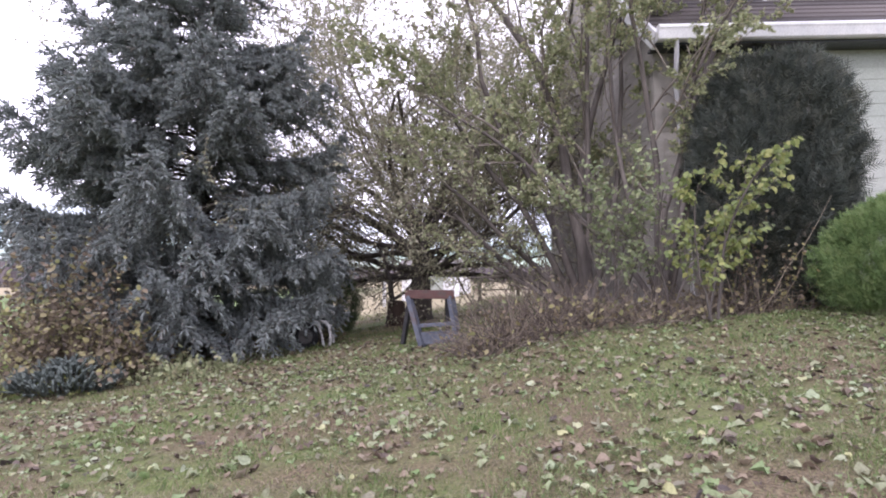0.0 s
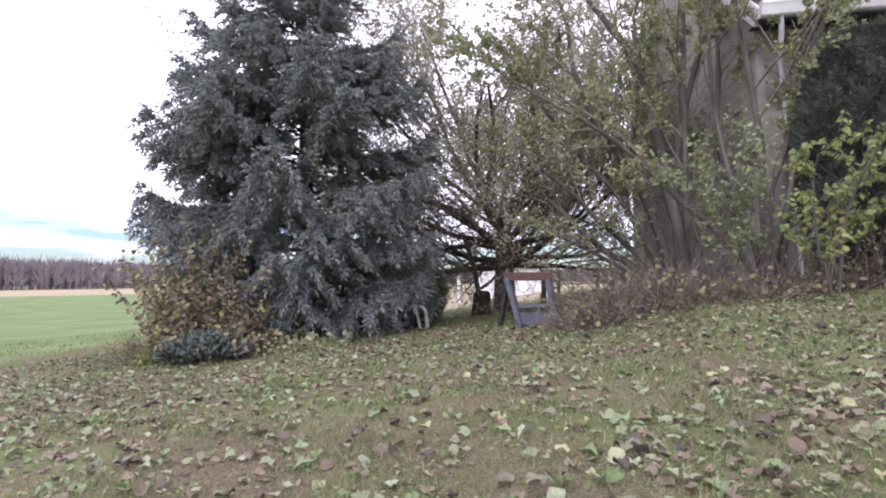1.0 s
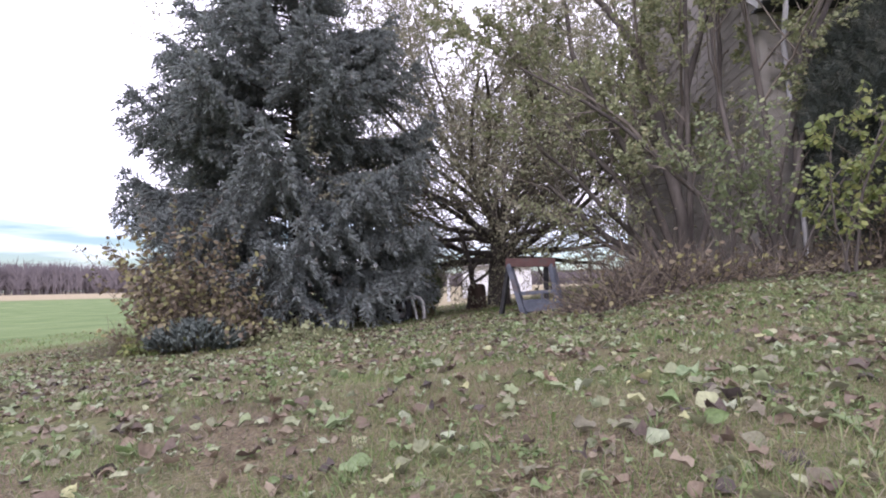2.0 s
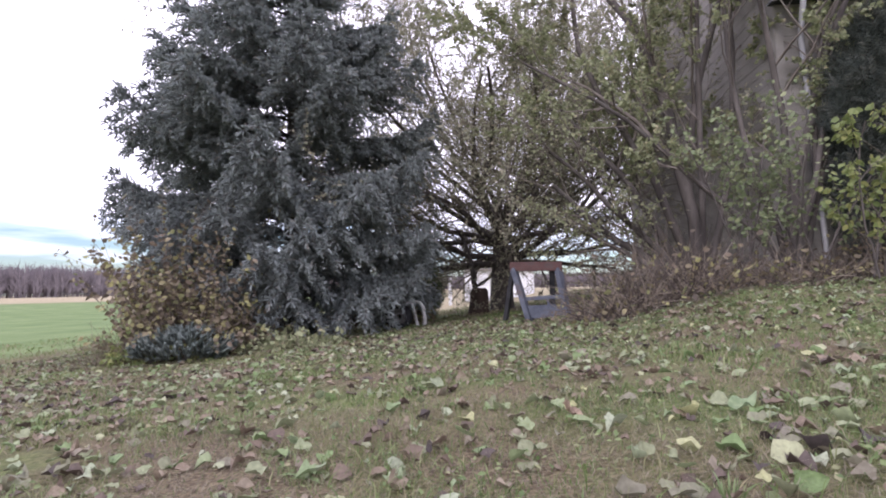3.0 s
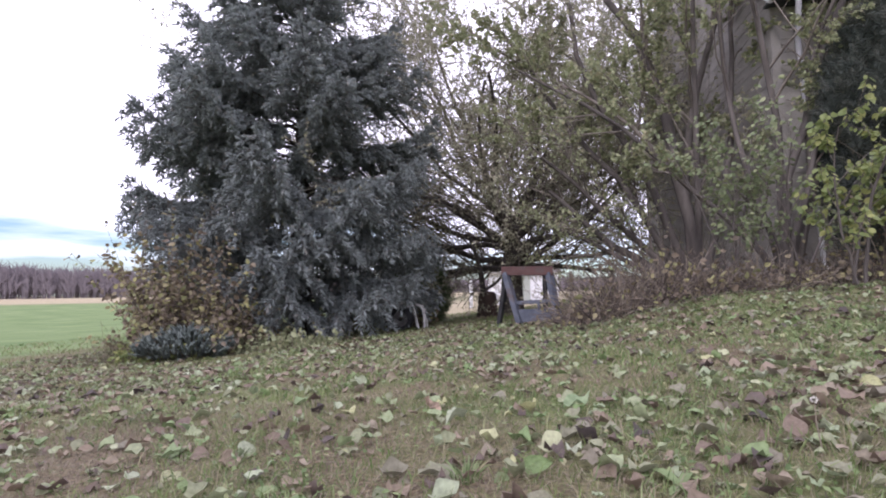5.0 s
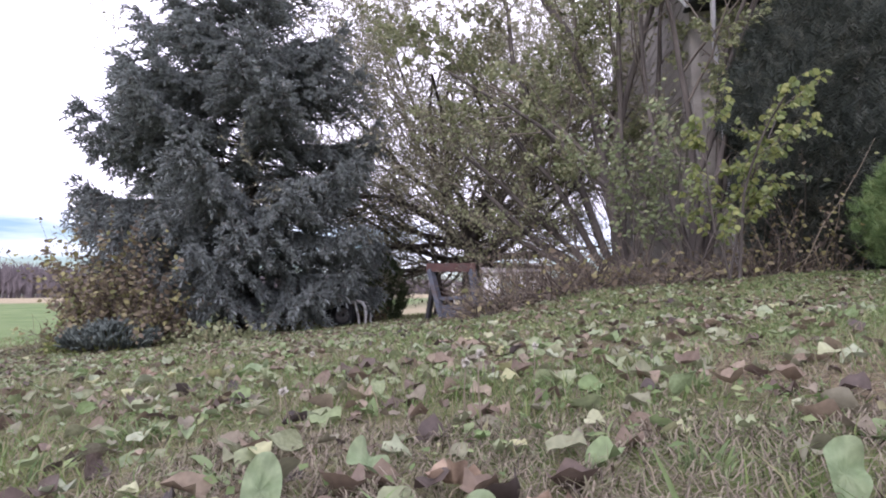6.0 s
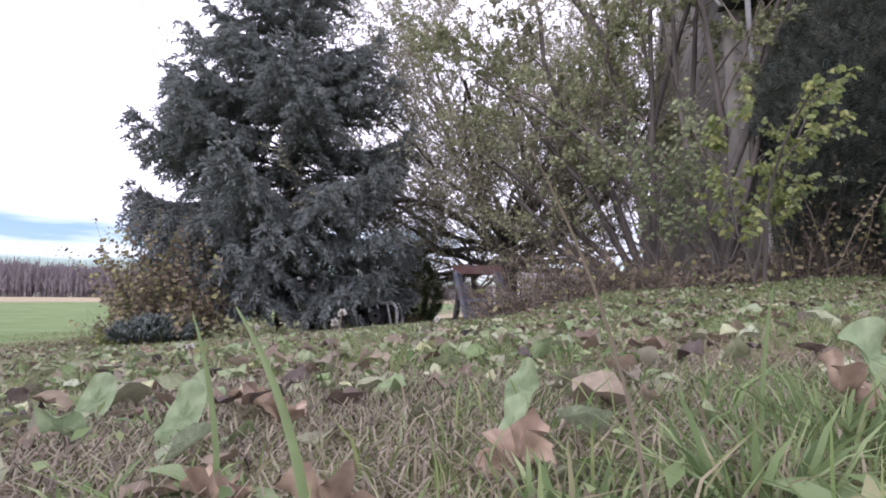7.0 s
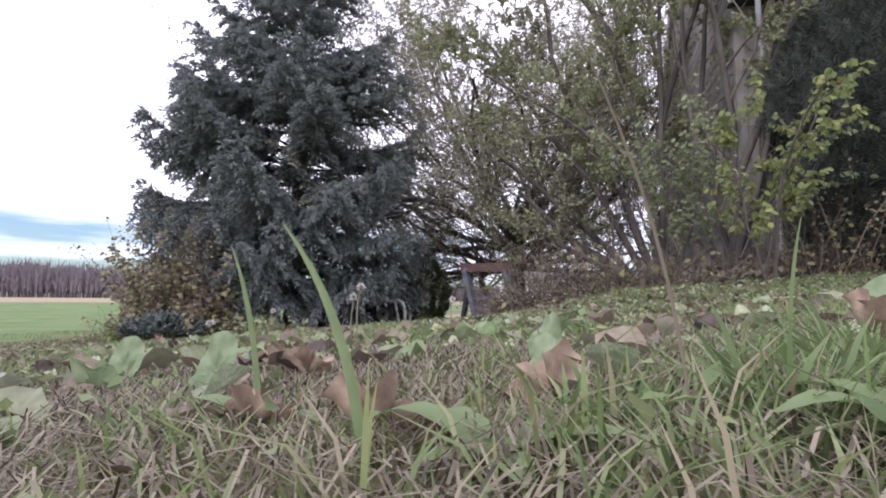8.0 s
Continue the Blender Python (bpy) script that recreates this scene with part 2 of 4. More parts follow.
def tubes(paths, sides=6):
    """Tapered round limbs along lists of (place, radius): arrays of places and quads."""
    V, Fc, at_ = [], [], 0
    ang = np.linspace(0, 2 * np.pi, sides, endpoint=False)
    for path in paths:
        P = np.array([p for p, _ in path], float)
        R = np.array([r for _, r in path], float)
        T = np.gradient(P, axis=0)
        T /= np.linalg.norm(T, axis=1, keepdims=True) + 1e-9
        ref = np.array([0.31, 0.17, 0.94]) if abs(T[0, 2]) < 0.9 else np.array([0.95, 0.2, 0.1])
        A = np.cross(T, ref)
        A /= np.linalg.norm(A, axis=1, keepdims=True) + 1e-9
        B = np.cross(T, A)
        ring = P[:, None] + R[:, None, None] * (np.cos(ang)[None, :, None] * A[:, None] + np.sin(ang)[None, :, None] * B[:, None])
        V.append(ring.reshape(-1, 3))
        m = len(P)
        i = np.arange(m - 1)[:, None] * sides + np.arange(sides)[None]
        j = np.arange(m - 1)[:, None] * sides + (np.arange(sides)[None] + 1) % sides
        Fc.append(np.stack([i, j, j + sides, i + sides], -1).reshape(-1, 4) + at_)
        at_ += m * sides
    return np.concatenate(V), np.concatenate(Fc)


def frames_of(d, rng, spin=None):
    """Turns whose y axis lies along each direction d, spun at random about it."""
    d = d / (np.linalg.norm(d, axis=1, keepdims=True) + 1e-9)
    ref = np.tile([0.0, 0.0, 1.0], (len(d), 1))
    ref[np.abs(d[:, 2]) > 0.95] = (1, 0, 0)
    x = np.cross(d, ref)
    x /= np.linalg.norm(x, axis=1, keepdims=True) + 1e-9
    z = np.cross(x, d)
    a = rng.uniform(0, 2 * np.pi, len(d)) if spin is None else spin
    c, s = np.cos(a)[:, None], np.sin(a)[:, None]
    return np.stack([c * x + s * z, d, -s * x + c * z], 2)


def scatter(verts, faces, at_, turns, size):
    """Copies of one small shape joined into arrays."""
    verts, faces = np.asarray(verts, float), np.asarray(faces, int)
    V = np.einsum("nij,vj->nvi", turns, verts) * np.asarray(size).reshape(-1, 1, 1) + np.asarray(at_)[:, None]
    Fc = faces[None] + (np.arange(len(at_)) * len(verts))[:, None, None]
    return V.reshape(-1, 3), Fc.reshape(-1, faces.shape[1])


def join(parts):
    V, Fc, k = [], [], 0
    for v, f in parts:
        V.append(v)
        Fc.append(f + k)
        k += len(v)
    return np.concatenate(V), np.concatenate(Fc)


# a simple leaf: a pointed oval, folded along its midrib and bent, one unit long along y
LEAF_V = [(0, 0, 0), (0.26, 0.2, 0.05), (0.34, 0.45, 0.07), (0.2, 0.78, 0.0), (0, 1.0, -0.12), (-0.2, 0.78, 0.0), (-0.34, 0.45, 0.07), (-0.26, 0.2, 0.05), (0, 0.45, -0.02)]
LEAF_F = [(0, 1, 8), (1, 2, 8), (2, 3, 8), (3, 4, 8), (4, 5, 8), (5, 6, 8), (6, 7, 8), (7, 0, 8)]
BROAD_V = [(0, 0, 0), (0.22, 0.02, 0.05), (0.37, 0.2, 0.09), (0.38, 0.42, 0.1), (0.29, 0.64, 0.06), (0.14, 0.84, 0.0), (0, 1.0, -0.1), (-0.14, 0.84, 0.0), (-0.29, 0.64, 0.06), (-0.38, 0.42, 0.1), (-0.37, 0.2, 0.09), (-0.22, 0.02, 0.05), (0, 0.36, -0.03)]
BROAD_F = [(i, (i + 1) % 12, 12) for i in range(12)]
LEAF_SMALL_V = [(0, 0, 0), (0.3, 0.45, 0.06), (0, 1, -0.08), (-0.3, 0.45, 0.06)]
LEAF_SMALL_F = [(0, 1, 2), (0, 2, 3)]


def sm(x, a, b):
    t = np.clip((np.asarray(x, float) - a) / (b - a), 0, 1)
    return t * t * (3 - 2 * t)


def soft_clip(x, lo, hi):
    x = np.asarray(x, float)
    mid, half = (lo + hi) / 2, (hi - lo) / 2
    return mid + half * np.tanh((x - mid) / half)


def ground_z(x, y):
    """The lawn's height: it climbs towards the house and falls off to the field."""
    x, y = np.asarray(x, float), np.asarray(y, float)
    z = -0.12 + 0.095 * soft_clip(x, -6.5, 4.2) + 0.2 * sm(y, 3, 6) * sm(x, 0.3, 1.7)
    z = z - 0.010 * np.clip(y - 2, 0, 40)
    z = z - 0.35 * sm(-x, 6, 30)
    far = sm(np.hypot(x, y), 30, 140)
    return z * (1 - far) + far * (-0.6)


# ---- ground ----
def build_ground():
    a = np.concatenate([-np.geomspace(8, 2500, 40)[::-1], np.arange(-7.75, 7.8, 0.25), np.geomspace(8, 2500, 40)])
    b = np.concatenate([-np.geomspace(4, 2500, 34)[::-1], np.arange(-3.75, 17.9, 0.25), np.geomspace(18, 2500, 40)])
    X, Y = np.meshgrid(a, b)
    rng = np.random.default_rng(3)
    near = np.exp(-(X**2 + (Y - 4) ** 2) / 90)
    Zs = ground_z(X, Y) + rng.normal(0, 0.006, X.shape) * near
    V = np.stack([X, Y, Zs], -1).reshape(-1, 3)
    w = len(a)
    i = (np.arange(len(b) - 1)[:, None] * w + np.arange(w - 1)[None]).ravel()
    me = mesh_of("ground", V, np.stack([i, i + 1, i + w + 1, i + w], -1), M_GROUND, smooth=True)
    x, y = V[:, 0], V[:, 1]
    crop = sm(-x - 0.10 * y, 7.2, 8.2) * sm(np.hypot(x, y), 0, 1) * (1 - sm(np.hypot(x, y), 95, 105))
    stub = np.maximum(sm(np.hypot(x, y), 95, 105), 0.8 * sm(y, 17, 21) * (1 - sm(-x, 7, 12)))
    for name, val in (("crop", crop), ("stubble", stub)):
        me.attributes.new(name, "FLOAT", "POINT").data.foreach_set("value", val.astype(np.float32))
    return tagged(new("ground", me), "leaf-strewn lawn with a green crop field beyond it", "ground", kind="structure")


ground = build_ground()


def blades(rng, n, x0, x1, y0, y1, hmin, hmax, wide, keep=None):
    x, y = rng.uniform(x0, x1, n), rng.uniform(y0, y1, n)
    clump = np.array([noise.noise((px * 1.7, py * 1.7, 0.0)) for px, py in zip(x, y)])
    ok = rng.uniform(-0.5, 0.7, n) < clump + 0.35
    if keep is not None:
        ok &= keep(x, y)
    x, y, clump = x[ok], y[ok], clump[ok]
    n = len(x)
    h = rng.uniform(hmin, hmax, n) * (1 + 0.8 * np.clip(clump, -0.6, 0.8))
    a = rng.uniform(0, 2 * np.pi, n)
    lean = rng.uniform(0.2, 1.5, n) * h
    z = ground_z(x, y) - 0.004
    w = wide * rng.uniform(0.6, 1.3, n)
    ux, uy = np.cos(a), np.sin(a)
    s = rng.uniform(0, 2 * np.pi, n)
    sx, sy = np.cos(s) * w / 2, np.sin(s) * w / 2
    def pt(k, up):
        return np.stack([x + ux * lean * k, y + uy * lean * k, z + h * up], 1)
    side = np.stack([sx, sy, 0 * sx], 1)
    V = np.stack([pt(0, 0) - side, pt(0, 0) + side, pt(0.35, 0.62) + side * 0.85, pt(0.35, 0.62) - side * 0.85, pt(1, 0.95)], 1)
    Fc = np.array([(0, 1, 2), (0, 2, 3), (3, 2, 4)])[None] + (np.arange(n) * 5)[:, None, None]
    return V.reshape(-1, 3), Fc.reshape(-1, 3)


def thatch(rng, n, x0, x1, y0, y1, lmin, lmax, wide):
    """Dead blades lying every way on the ground, slightly bowed."""
    x, y = rng.uniform(x0, x1, n), rng.uniform(y0, y1, n)
    a, L = rng.uniform(0, 2 * np.pi, n), rng.uniform(lmin, lmax, n)
    ux, uy, w = np.cos(a), np.sin(a), wide * rng.uniform(0.6, 1.4, n)
    h0, h1, h2 = rng.uniform(0, 0.012, n), rng.uniform(0.004, 0.024, n), rng.uniform(0, 0.02, n)
    bow = rng.normal(0, 0.2, n) * L
    def pt(k, h, off):
        px, py = x + ux * L * k - uy * off, y + uy * L * k + ux * off
        return np.stack([px, py, ground_z(px, py) + h], 1)
    side = np.stack([-uy * w / 2, ux * w / 2, 0 * w], 1)
    m = pt(0.5, h1, bow)
    V = np.stack([pt(0, h0, 0 * bow) - side, pt(0, h0, 0 * bow) + side, m + side, m - side, pt(1, h2, 0 * bow)], 1)
    Fc = np.array([(0, 1, 2), (0, 2, 3), (3, 2, 4)])[None] + (np.arange(n) * 5)[:, None, None]
    return V.reshape(-1, 3), Fc.reshape(-1, 3)


def build_grass():
    rng = np.random.default_rng(5)
    lawn = lambda x, y: (x + 0.10 * y > -7.6)
    parts = [
        blades(rng, 70000, -2.0, 3.2, 0.12, 2.4, 0.008, 0.034, 0.0017),
        blades(rng, 6000, -1.5, 3.0, 0.2, 2.4, 0.03, 0.055, 0.0024),
        thatch(rng, 42000, -2.0, 3.2, 0.10, 2.4, 0.02, 0.06, 0.0013),
        thatch(rng, 28000, -5.0, 5.0, 2.3, 6.5, 0.04, 0.09, 0.003),
        blades(rng, 80000, -5.5, 5.5, 2.2, 6.5, 0.012, 0.04, 0.0042),
        blades(rng, 36000, -9, 4.5, 5.5, 11.0, 0.02, 0.05, 0.008, lawn),
        blades(rng, 26000, -12, 6, 8.0, 20.0, 0.03, 0.07, 0.012),
        blades(rng, 9000, -6, 6, -4.0, 0.1, 0.015, 0.04, 0.006),
        blades(rng, 16000, 0.5, 2.4, 0.07, 0.9, 0.006, 0.026, 0.0015),
        thatch(rng, 26000, 0.5, 2.4, 0.07, 1.0, 0.015, 0.05, 0.0014),
    ]
    straw = join([parts.pop(9), parts.pop(3), parts.pop(2)])
    tagged(part("dry_thatch", mesh_of("dry_thatch", *straw, M_STRAW), None), "dead tan grass lying in the lawn", "grass", kind="stuff")
    V, Fc = join(parts)
    ob = part("grass", mesh_of("grass", V, Fc, M_GRASS), None)
    # green clumps of broader blades and small round-leaved weeds
    patch = lambda x, y: np.array([noise.noise((a * 2.3, b * 2.3, 9.0)) + 0.5 * noise.noise((a * 7, b * 7, 2.0)) for a, b in zip(x, y)]) + 0.1 * x > rng.uniform(-0.25, 0.5, len(x))
    green = [blades(rng, 16000, 0.6, 2.4, 0.25, 1.3, 0.012, 0.04, 0.0022, patch), blades(rng, 30000, -2.2, 3.4, 0.3, 2.6, 0.018, 0.05, 0.0032, patch), blades(rng, 40000, -5.5, 5.5, 2.4, 6.6, 0.025, 0.06, 0.006, patch)]
    n = 52000
    x, y = rng.uniform(-5.0, 5.0, n), 0.3 + 5.5 * rng.uniform(0, 1, n) ** 1.3
    ok = patch(x, y)
    x, y = x[ok], y[ok]
    way = np.stack([rng.normal(0, 1, len(x)), rng.normal(0, 1, len(x)), rng.uniform(-0.1, 0.7, len(x))], 1)
    green.append(scatter(LEAF_SMALL_V, LEAF_SMALL_F, np.stack([x, y, ground_z(x, y) + rng.uniform(0.004, 0.03, len(x))], 1), frames_of(way, rng, rng.normal(0, 0.5, len(x))), rng.uniform(0.008, 0.024, len(x)) * (0.8 + 0.16 * y)))
    tagged(part("turf_weeds", mesh_of("turf_weeds", *join(green), M_TURF), None), "clumps of greener grass and small weeds in the lawn", "grass", kind="stuff")
    tagged(ob, "short mixed green and dried tan lawn grass", "grass", kind="stuff")


build_grass()


def leaf_mesh(rng, name):
    """A fallen leaf about one unit long: pointed oval, cupped or rolled, with a short stalk."""
    n, k = 7, 5
    curl, roll_, wav = rng.uniform(-0.6, 0.9), rng.uniform(0.1, 1.3), rng.uniform(0.02, 0.09)
    wide = rng.uniform(0.3, 0.44)
    V = []
    for i in range(n):
        t = i / (n - 1)
        half = wide * (math.sin(math.pi * t**0.72) ** 0.8 if 0 < t < 1 else 0.02)
        for j in range(k):
            u = j / (k - 1) * 2 - 1
            ang = u * roll_
            x = half * math.sin(ang) / max(roll_, 0.1) * 1.0
            z = half * (1 - math.cos(ang)) / max(roll_, 0.1) * 1.3 + wav * math.sin(7 * t + 5 * u) * abs(u) + curl * 0.4 * (t - 0.4) ** 2
            V.append((x, t, z + 0.015 * (abs(u) > 0.1)))
    Fc = [(i * k + j, i * k + j + 1, (i + 1) * k + j + 1, (i + 1) * k + j) for i in range(n - 1) for j in range(k - 1)]
    me = mesh_of(name, V, Fc, M_LEAF, smooth=True)
    return me


def build_litter():
    rng = np.random.default_rng(8)
    kinds = [leaf_mesh(rng, "leaf") for _ in range(14)]
    n = 290
    spots = []
    while len(spots) < n:
        x, y = rng.uniform(-1.9, 3.2), rng.uniform(0.30, 2.2)
        if abs(x - 1.33) < 0.11 and y < 0.36 or math.hypot(x - 1.25, y) < 0.45 and rng.uniform() < 0.6:
            continue
        spots.append((x, y))
    for i, (x, y) in enumerate(spots):
        ob = new("leaf", kinds[i % len(kinds)])
        s = rng.uniform(0.03, 0.072) * (0.85 if math.hypot(x - 1.25, y) < 0.6 else 1.0)
        tilt = rng.normal(0, 24)
        ob.matrix_basis = pose(x, y, float(ground_z(x, y)) + 0.004 + s * 0.12, tilt, rng.normal(0, 24), rng.uniform(0, 360)) @ Matrix.Diagonal((s, s, s, 1))
        ob.parent = ground
    m = 44000
    x, y = rng.uniform(-7.5, 5.5, m), -2.5 + 12.0 * rng.uniform(0, 1, m) ** 0.85
    dens = np.array([noise.noise((a * 0.6, b * 0.6, 4.0)) for a, b in zip(x, y)])
    ok = (rng.uniform(-0.72, 0.72, m) < dens) & ~((np.abs(x - 1.33) < 0.12) & (np.abs(y) < 0.4)) & (x + 0.1 * y > -7.4) & ((np.hypot(x - 1.25, y) > 0.6) | (rng.uniform(0, 1, m) < 0.4))
    x, y = x[ok], y[ok]
    d = np.stack([rng.normal(0, 1, len(x)), rng.normal(0, 1, len(x)), rng.normal(0.05, 0.16, len(x))], 1)
    T = frames_of(d, rng, rng.normal(0, 0.32, len(x)))
    P = np.stack([x, y, ground_z(x, y) + rng.uniform(0.005, 0.024, len(x))], 1)
    size = rng.uniform(0.02, 0.068, len(x)) * np.where(y < 1.2, 0.85, 1.0)
    shapes = []
    for k in range(9):
        v = np.array(BROAD_V) * (rng.uniform(0.75, 1.3), 1, rng.uniform(0.5, 3.0))
        v[:, 2] += rng.normal(0, 0.1, len(v)) + rng.uniform(-0.7, 0.9) * (v[:, 1] - 0.45) ** 2
        v[:, :2] += rng.normal(0, 0.03, (len(v), 2))
        pick = np.arange(len(x)) % 9 == k
        shapes.append(scatter(v, BROAD_F, P[pick], T[pick], size[pick]))
    V, Fc = join(shapes)
    tagged(part("leaf_litter", mesh_of("leaf_litter", V, Fc, M_LITTER, True), None), "fallen leaves in dull green, tan and brown", "leaves", kind="stuff")


build_litter()


M_CURLED = mat("curled_brown_leaf", [(0.3, (0.17, 0.12, 0.085)), (0.7, (0.36, 0.275, 0.195))], 2.5, 0.75, 0.15, fine=6, vary=0.45, through_light=0.15)
M_PALE_LEAF = mat("pale_green_leaf", [(0.3, (0.17, 0.24, 0.12)), (0.7, (0.27, 0.33, 0.19))], 2.5, 0.6, 0.1, fine=6, vary=0.35, through_light=0.25)
M_TUFT = mat("tuft_green", [(0, (0.1, 0.15, 0.06)), (0.6, (0.19, 0.26, 0.11)), (0.85, (0.26, 0.31, 0.15)), (1, (0.34, 0.28, 0.17))], source="island", rough=0.6, bump=0, through_light=0.3)
M_WEED = mat("green_weed_leaves", [(0.0, (0.12, 0.17, 0.07)), (1, (0.22, 0.29, 0.13))], source="island", rough=0.55, bump=0, through_light=0.3)


def curled_leaf(rng, name, material, roll_, curl, lobes=0):
    """A lobed or oval leaf on rings round its middle, pleated along its ribs, its rim curled up unevenly."""
    rings, n, V = 6, 40, [(0.0, 0.0, 0.0)]
    for i in range(1, rings + 1):
        t = i / rings
        for j in range(n):
            a = 2 * math.pi * j / n
            out = 0.5 * (0.42 + 0.58 * abs(math.cos(2.5 * a)) ** 0.7 + 0.06 * math.cos(17 * a)) if lobes else 0.5 * (1 + 0.12 * math.cos(2 * a) + 0.05 * math.cos(a))
            x, y = math.sin(a) * out * t * (1.0 if lobes else 0.72), math.cos(a) * out * t
            z = 0.12 * t * abs(math.sin(2.5 * a)) * (1 if lobes else 0.35) + 0.3 * noise.noise((x * 3.1 + roll_ * 7, y * 3.1, curl * 5)) * t
            z += roll_ * 0.55 * x * x + curl * 0.5 * t**3 * (0.4 + 0.6 * noise.noise((math.cos(a) * 1.3 + roll_, math.sin(a) * 1.3, curl)))
            V.append((x * (1 - 0.25 * roll_ * abs(x)), y, z + rng.normal(0, 0.012)))
    Fc = [(0, 1 + j, 1 + (j + 1) % n, 0) for j in range(n)]
    Fc = [(1 + i * n + j, 1 + i * n + (j + 1) % n, 1 + (i + 1) * n + (j + 1) % n, 1 + (i + 1) * n + j) for i in range(rings - 1) for j in range(n)]
    tri = [(0, 1 + j, 1 + (j + 1) % n) for j in range(n)] + [t for q in Fc for t in ((q[0], q[2], q[1]), (q[0], q[3], q[2]))]
    return mesh_of(name, V, tri, material, smooth=True)


def build_near_leaves():
    rng = np.random.default_rng(15)
    brown = [curled_leaf(rng, "leaf", M_CURLED, r, c, 3) for r, c in ((1.0, 0.3), (0.7, 0.45), (1.4, 0.2))]
    pale = [curled_leaf(rng, "leaf", M_PALE_LEAF, r, c) for r, c in ((0.5, 0.2), (0.9, 0.4))]
    # x, y, height over ground, size, tilt, lean, heading, mesh
    rows = [
        (1.215, 0.385, 0.010, 0.062, 18, 28, 130, brown[0]), (1.30, 0.47, 0.012, 0.066, 24, -30, 20, brown[1]),
        (1.515, 0.56, 0.035, 0.06, 40, 20, 60, brown[0]), (0.76, 0.66, 0.03, 0.062, 62, 10, 30, pale[0]), (0.84, 0.76, 0.02, 0.055, 35, -10, 80, pale[1]), (1.28, 0.66, 0.03, 0.05, 60, 5, 350, pale[1]),
        (0.95, 0.70, 0.018, 0.065, 20, 20, 100, brown[2]), (1.05, 0.60, 0.018, 0.06, 15, -25, 250, brown[1]), (1.13, 0.40, 0.014, 0.05, 8, 15, 80, brown[2]),
        (1.60, 0.73, 0.040, 0.065, 55, 10, 20, pale[1]), (0.99, 0.54, 0.030, 0.060, 66, 6, 8, pale[0]), (0.85, 0.54, 0.025, 0.050, 40, 30, 200, pale[1]),
        (1.29, 0.51, 0.025, 0.045, 50, -15, 330, pale[0]), (-0.40, 1.94, 0.03, 0.075, 20, 30, 45, brown[0]), (0.07, 1.88, 0.025, 0.085, 15, 10, 300, pale[1]),
        (-1.24, 1.88, 0.03, 0.07, 25, -10, 190, pale[0]), (1.9, 0.95, 0.025, 0.07, 20, 10, 75, brown[2]), (2.1, 1.2, 0.03, 0.075, 30, 15, 140, pale[1]),
    ]
    for x, y, up, size, tilt, lean, heading, me in rows:
        ob = new("leaf", me)
        ob.matrix_basis = pose(x, y, float(ground_z(x, y)) + up, tilt, lean, heading) @ Matrix.Diagonal((size, size, size, 1))
        ob.parent = ground


build_near_leaves()


